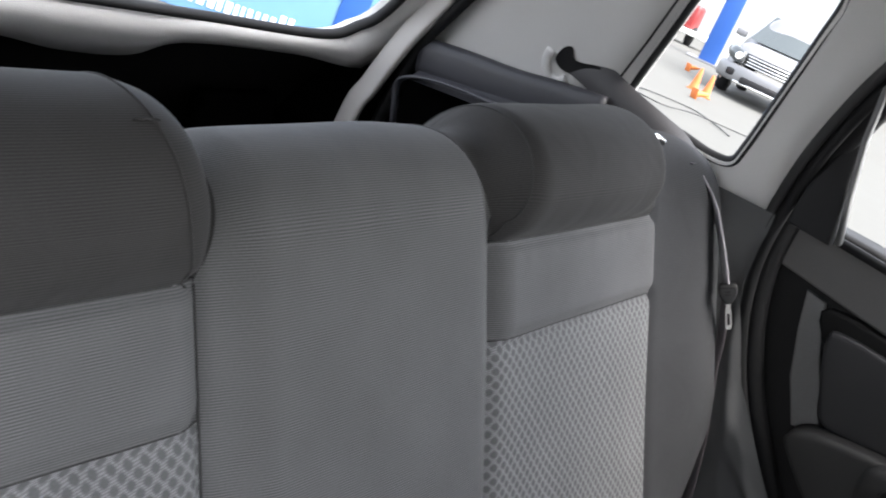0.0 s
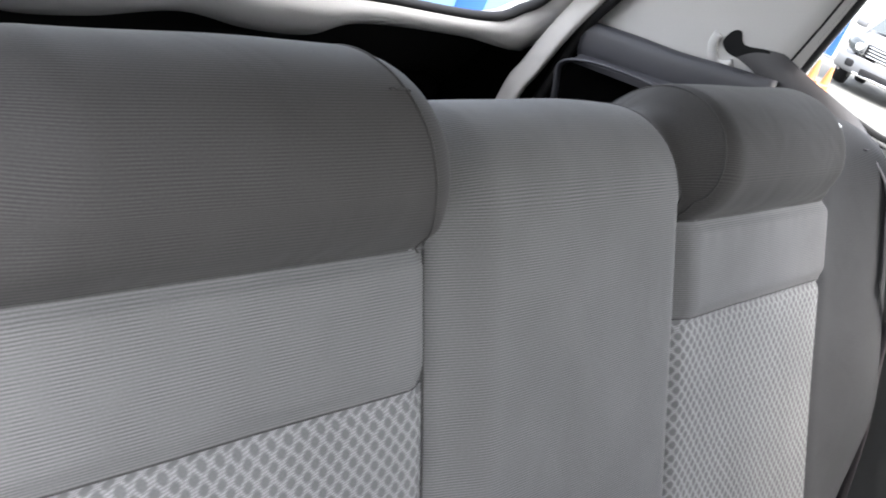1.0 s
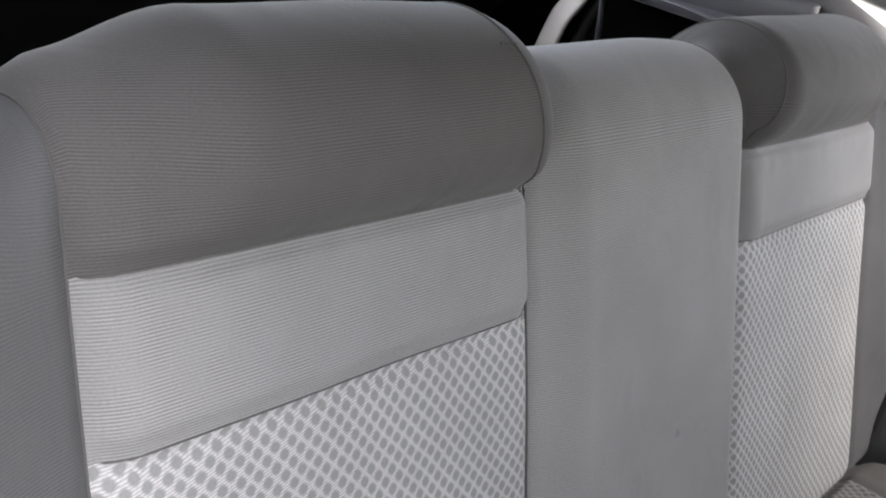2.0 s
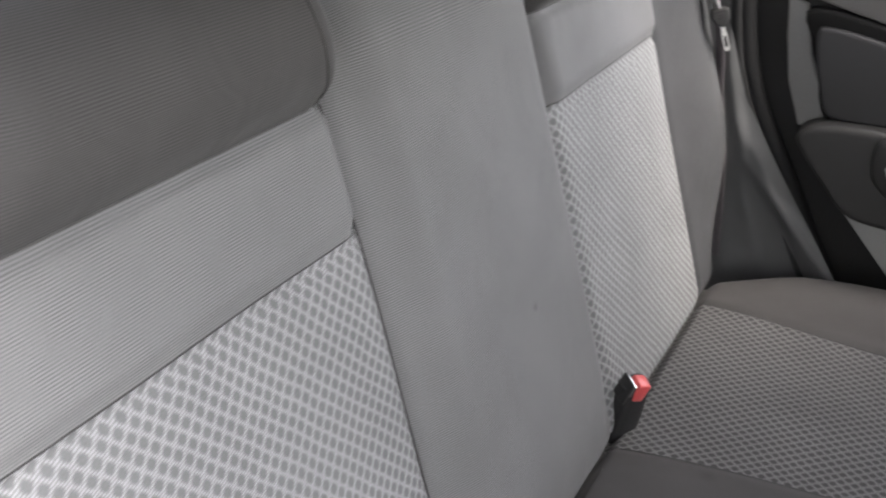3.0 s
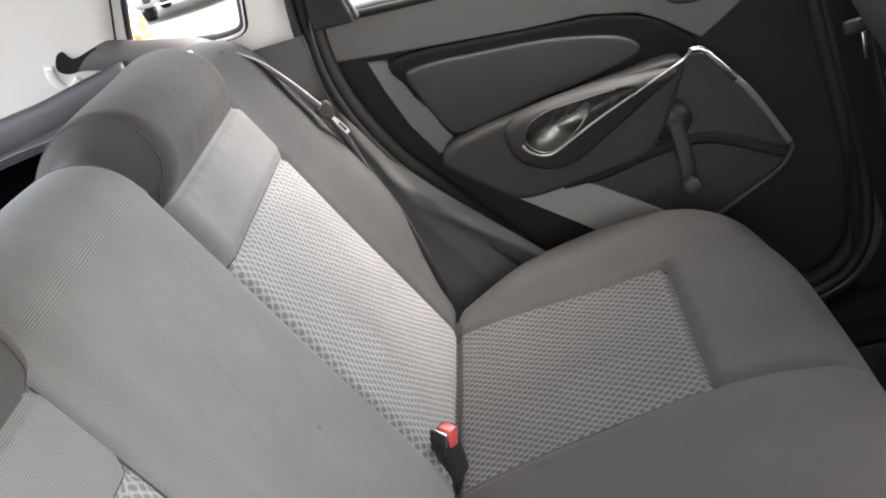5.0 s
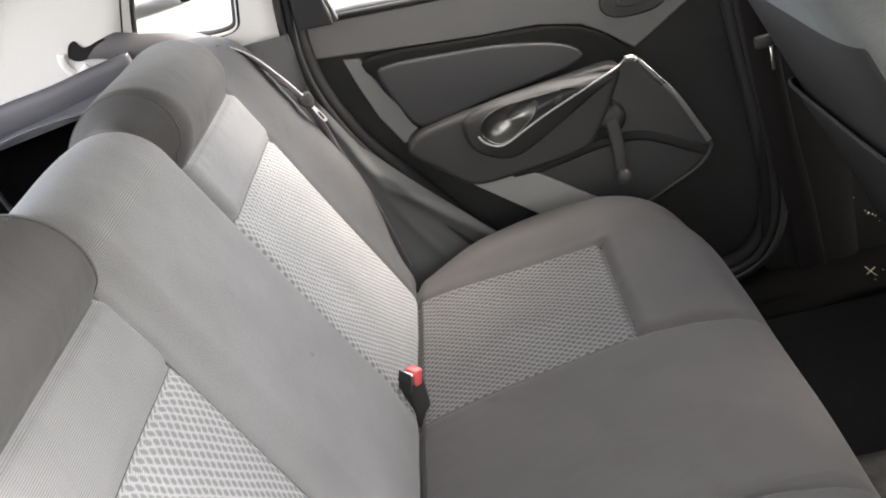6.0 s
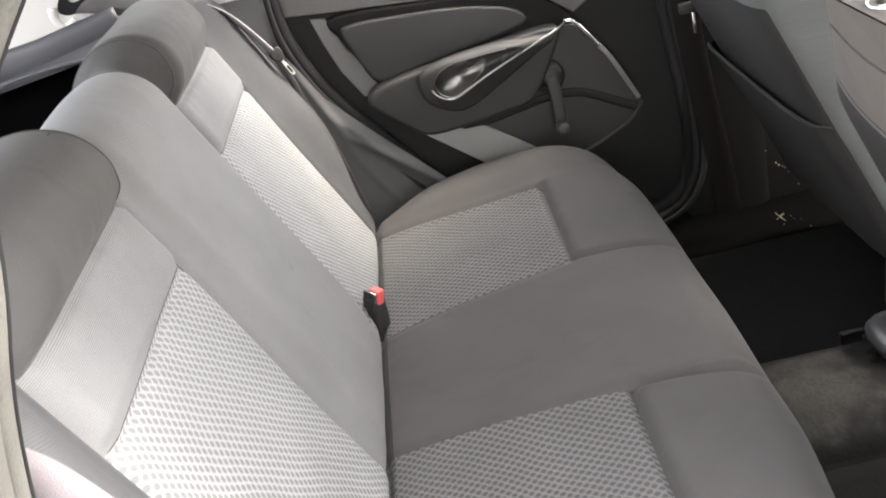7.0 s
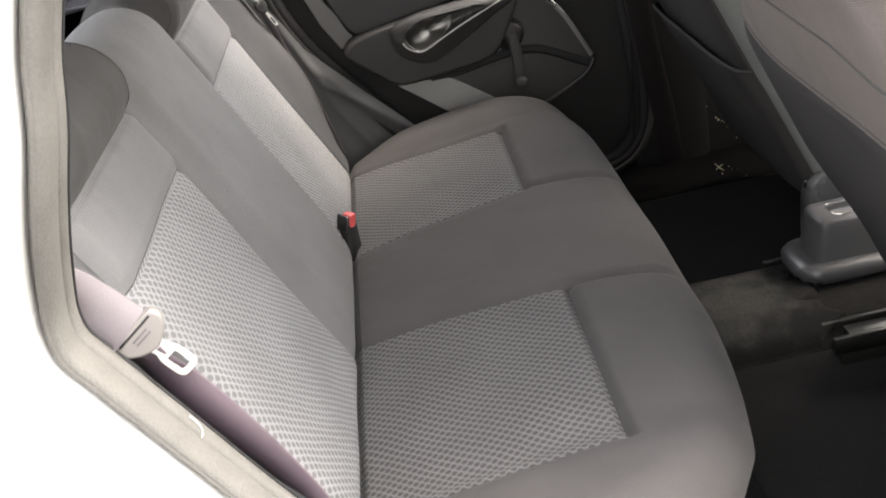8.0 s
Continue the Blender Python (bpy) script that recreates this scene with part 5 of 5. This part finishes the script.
twig = thing("dry_twig", "pale dry crossed twig lying on the floor", "litter", (0.64, -0.772, cove_z(0.64)))
for d, e in (((0.011, 0.006), 0.0015), ((0.005, -0.009), 0.003)):
    part("stick", sweep([(0.64 + k * d[0], -0.772 + k * d[1], cove_z(0.64 + k * d[0]) + e) for k in (-1, 0, 1)], 0.0022, n=6), LITTER, twig)

# lint caught in the crease of the bench
for k in range(14):
    x, y = -0.16 - 0.30 * ((k * 0.618) % 1.0), random.uniform(-0.006, 0.001)
    speck = part("lint", turned([(0.0006, 0), (0.0012, 0.0008), (0.0005, 0.0018)], (x, y, cushion_top(x, y) - 0.0003), (0.3, -0.2, 1), 6), LITTER)
    tagged(speck, "pale lint speck caught in the bench crease", "litter", group="crease lint")
# front belt at the middle pillar
fb = thing("front_seat_belt", "dark front seat belt hanging on the middle pillar", "seat belt", (0.635, -0.63, 0.12))
part("webbing", band([(0.59, -0.60, 0.94), (0.612, -0.615, 0.75), (0.622, -0.625, 0.56), (0.625, -0.64, 0.4), (0.628, -0.66, 0.25), (0.63, -0.67, 0.13)], [(0.1, 1, 0), (0.1, 1, 0)], 0.046), BELT_BROWN, fb)
part("tongue", box(0.606, 0.618, -0.650, -0.612, 0.545, 0.565, 0.004), PLASTIC_DARK, fb)
part("blade", box(0.610, 0.613, -0.640, -0.634, 0.505, 0.545, 0.001), CHROME, fb)

# ---- outside: a yard that falls away beyond the car ----
SLOPE = 0.068


def yard(x, y):
    return -0.28 - SLOPE * x


def stand(x, y, turn=0.0):
    return Matrix.Translation((x, y, yard(x, y))) @ pose(0, 0, 0, 0, math.degrees(math.atan(SLOPE)), 0) @ pose(0, 0, 0, 0, 0, turn)


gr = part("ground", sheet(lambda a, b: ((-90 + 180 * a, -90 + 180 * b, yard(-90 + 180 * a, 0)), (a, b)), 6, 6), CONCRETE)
tagged(gr, "pale concrete workshop yard", "ground", kind="structure")


def base_thing(name, label, category, m, group=""):
    ob = new(name)
    ob.matrix_basis = m
    return tagged(ob, label, category, group)


def local(name, bm, mat, parent, label="", smooth=True):
    ob = part(name, bm, mat, parent, label, smooth)
    ob.matrix_parent_inverse = Matrix.Identity(4)
    return ob


def parked_van(m):
    """A silver people carrier, its nose towards -x, standing on z = 0."""
    van = base_thing("parked_car", "silver people carrier parked nose-on in the yard", "car", m)

    def hull(a, b):
        # b runs from nose to tail, a round the section from sill to sill
        x = 4.4 * b
        roof = 0.62 + 0.38 * sm(0.0, 0.16, b) + 0.62 * sm(0.20, 0.42, b) - 0.25 * sm(0.92, 1.0, b)
        half = 0.80 + 0.10 * sm(0.0, 0.10, b) - 0.06 * sm(0.9, 1.0, b)
        an = math.pi * a
        c, sn = math.cos(an), math.sin(an)
        w = half * math.copysign(abs(c) ** 0.35, c)
        z = 0.22 + (roof - 0.22) * abs(sn) ** 0.42
        if z > 0.95:
            w *= 1 - 0.28 * (z - 0.95) / 0.7
        nose = 0.12 * (1 - sm(0.2, 0.6, z)) * (1 - b)
        return Vector((x - 0.25 * (1 - (w / half) ** 2) * (1 - b) + nose, w, z)), (a, b)
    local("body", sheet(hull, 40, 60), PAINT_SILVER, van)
    local("bumper", sweep(spline([(0.55, -0.92, 0.42), (0.12, -0.84, 0.42), (-0.22, -0.45, 0.42), (-0.29, 0.0, 0.42), (-0.22, 0.45, 0.42), (0.12, 0.84, 0.42), (0.55, 0.92, 0.42)], 6), 0.16, 0.3, side=(1, 0, 0), n=12, power=3), PAINT_SILVER, van)
    local("lower_intake", box(-0.46, -0.2, -0.42, 0.42, 0.30, 0.42, 0.03), RUBBER, van, "black lower intake")
    local("intake_bar", sweep(spline([(-0.40, -0.52, 0.30), (-0.47, 0.0, 0.30), (-0.40, 0.52, 0.30)], 6), 0.05, 0.03, n=8), CHROME, van, "chrome bar under the intake")
    for k in range(4):
        local("grille_bar", sweep(spline([(-0.13, -0.5, 0.62 + 0.05 * k), (-0.24, 0.0, 0.62 + 0.05 * k), (-0.13, 0.5, 0.62 + 0.05 * k)], 6), 0.03, 0.02, n=8), CHROME, van, "chrome grille bar")
    local("grille", sweep(spline([(-0.10, -0.52, 0.70), (-0.20, 0.0, 0.70), (-0.10, 0.52, 0.70)], 6), 0.05, 0.22, side=(1, 0, 0), n=8, power=4), RUBBER, van, "black grille")
    for d in (-1, 1):
        local("headlight", sweep(spline([(-0.09, d * 0.58, 0.70), (0.08, d * 0.76, 0.74), (0.34, d * 0.84, 0.80)], 6), 0.17, 0.24, side=(1, 0, 0), n=12), LAMP_GLASS, van, "clear headlight")
        local("lamp_bowl", turned([(0.02, 0.0), (0.065, 0.012), (0.075, 0.02), (0.06, 0.022)], (-0.17, d * 0.63, 0.71), (-1, d * 0.4, 0.1), 18), CHROME, van, "chrome headlight bowl")
        local("fog_light", box(-0.235, 0.1, d * 0.60 - 0.13, d * 0.60 + 0.13, 0.36, 0.48, 0.03), RUBBER, van, "black fog light recess")
        for x in (0.85, 3.5):
            w = local("wheel", turned([(0.20, -0.10), (0.32, -0.10), (0.335, -0.05), (0.335, 0.05), (0.32, 0.10), (0.20, 0.10)], (x, d * 0.82, 0.335), (0, 1, 0)), RUBBER, van)
            local("rim", turned([(0.02, -0.11), (0.20, -0.105), (0.20, 0.105), (0.02, 0.11)], (x, d * 0.82, 0.335), (0, 1, 0)), STEEL, w)
        local("mirror", box(1.28, 1.42, d * 1.0 - 0.1, d * 1.0 + 0.1, 1.0, 1.14, 0.03), PAINT_SILVER, van)
    ws = sheet(lambda a, b: ((0.80 + 1.06 * b - 0.20 * (1 - (2 * a - 1) ** 2), (2 * a - 1) * (0.74 - 0.12 * b), 1.03 + 0.53 * b), (a, b)), 16, 8, flip=True)
    local("windscreen", ws, GLASS_DARK, van, "pale reflecting windscreen")
    return van


parked_van(stand(17.4, 5.35, 11))


def cone_thing(x, y, lying=False):
    m = stand(x, y, 20) @ Matrix.Scale(0.58 if not lying else 0.45, 4)
    if lying:
        m = m @ pose(0, 0, 0.16, 80, 0, 40)
    c = base_thing("traffic_cone", "orange plastic traffic cone lying over" if lying else "orange plastic traffic cone standing in the yard", "cone", m, "traffic cones")
    local("shell", turned([(0.15, 0.02), (0.13, 0.05), (0.09, 0.30), (0.045, 0.58), (0.03, 0.62)], (0, 0, 0), (0, 0, 1)), ORANGE, c)
    local("foot", box(-0.17, 0.17, -0.17, 0.17, 0.0, 0.03, 0.01), ORANGE, c)


cone_thing(14.9, 5.38)
cone_thing(15.3, 5.75)
cone_thing(18.7, 7.3, True)
cone_thing(13.9, 5.18, True)

post = base_thing("lift_post", "blue steel vehicle lift post on the yard", "lift post", stand(24.5, 9.1, 20))
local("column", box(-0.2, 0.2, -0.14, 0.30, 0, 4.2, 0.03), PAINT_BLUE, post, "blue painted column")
local("white_face", box(-0.15, 0.2, -0.34, -0.145, 0, 4.2, 0.02), PAINT_WHITE, post, "white side face")
local("foot_plate", box(-0.5, 0.5, -0.7, 0.6, 0, 0.04, 0.01), STEEL, post)
rack = base_thing("red_barrow", "red painted workshop trolley beside the lift post", "trolley", stand(28.5, 12.2, 10))
local("tub", box(-0.4, 0.4, -0.75, 0.35, 0.45, 1.15, 0.1), RED_PAINT, rack)
for d in (-0.7, 0.7):
    local("wheel", turned([(0.05, -0.08), (0.28, -0.08), (0.28, 0.08), (0.05, 0.08)], (0, d, 0.28), (0, 1, 0)), RUBBER, rack)
local("deck", box(-0.6, 0.6, -1.3, 1.3, 0.30, 0.45, 0.03), PAINT_WHITE, rack)
hose = base_thing("air_hose", "dark tangled air hose on the concrete", "hose", stand(11.3, 4.5))
local("coil", sweep(spline([(0, -0.9, 0.02), (0.5, -0.5, 0.02), (0.9, 0.0, 0.02), (0.5, 0.5, 0.02), (-0.2, 0.4, 0.03), (-0.3, -0.1, 0.03), (0.3, -0.3, 0.04), (0.9, -0.8, 0.02), (1.6, -1.1, 0.02)], 8), 0.016, n=8), PLASTIC_GREY, hose)

# added out of view: blocks low sky and bounces light into the cabin
bounce_wall = part("unseen_wall_near", box(-5.4, -5.2, -16, 9, -0.5, 3.6, 0.0), WALL_PALE, smooth=False)
tagged(bounce_wall, "unseen pale wall added beside the car to block and bounce light", "wall", kind="structure")
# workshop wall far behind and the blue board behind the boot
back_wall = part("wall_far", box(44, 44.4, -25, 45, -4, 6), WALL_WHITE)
tagged(back_wall, "white rendered workshop wall across the yard", "wall", kind="structure")
board = base_thing("sign_board", "pale blue hoarding with white bars behind the car", "sign", stand(3.6, 3.75, 50))
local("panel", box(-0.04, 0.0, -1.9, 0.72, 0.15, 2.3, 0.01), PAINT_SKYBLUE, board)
random.seed(5)
yy = -0.12
while yy < 0.46:
    w = random.uniform(0.018, 0.04)
    z0 = 0.25 - 0.02 * yy
    local("letter_bar", box(-0.048, -0.041, yy, yy + w, z0 - 0.035, z0 + random.choice((0.03, 0.03, 0.055)), 0.003), PAINT_WHITE, board)
    yy += w + random.uniform(0.012, 0.02)
local("blue_band", box(-0.05, -0.041, -0.48, -0.32, 0.15, 2.3, 0.002), PAINT_BLUE, board, "deep blue band")
for k in range(6):
    local("text_bar", box(-0.054, -0.051, -0.46 + 0.01 * (k % 2), -0.36 - 0.02 * (k % 3), 0.24 + 0.03 * k, 0.248 + 0.03 * k, 0.001), PLASTIC_GREY, board, "small dark bar of writing")
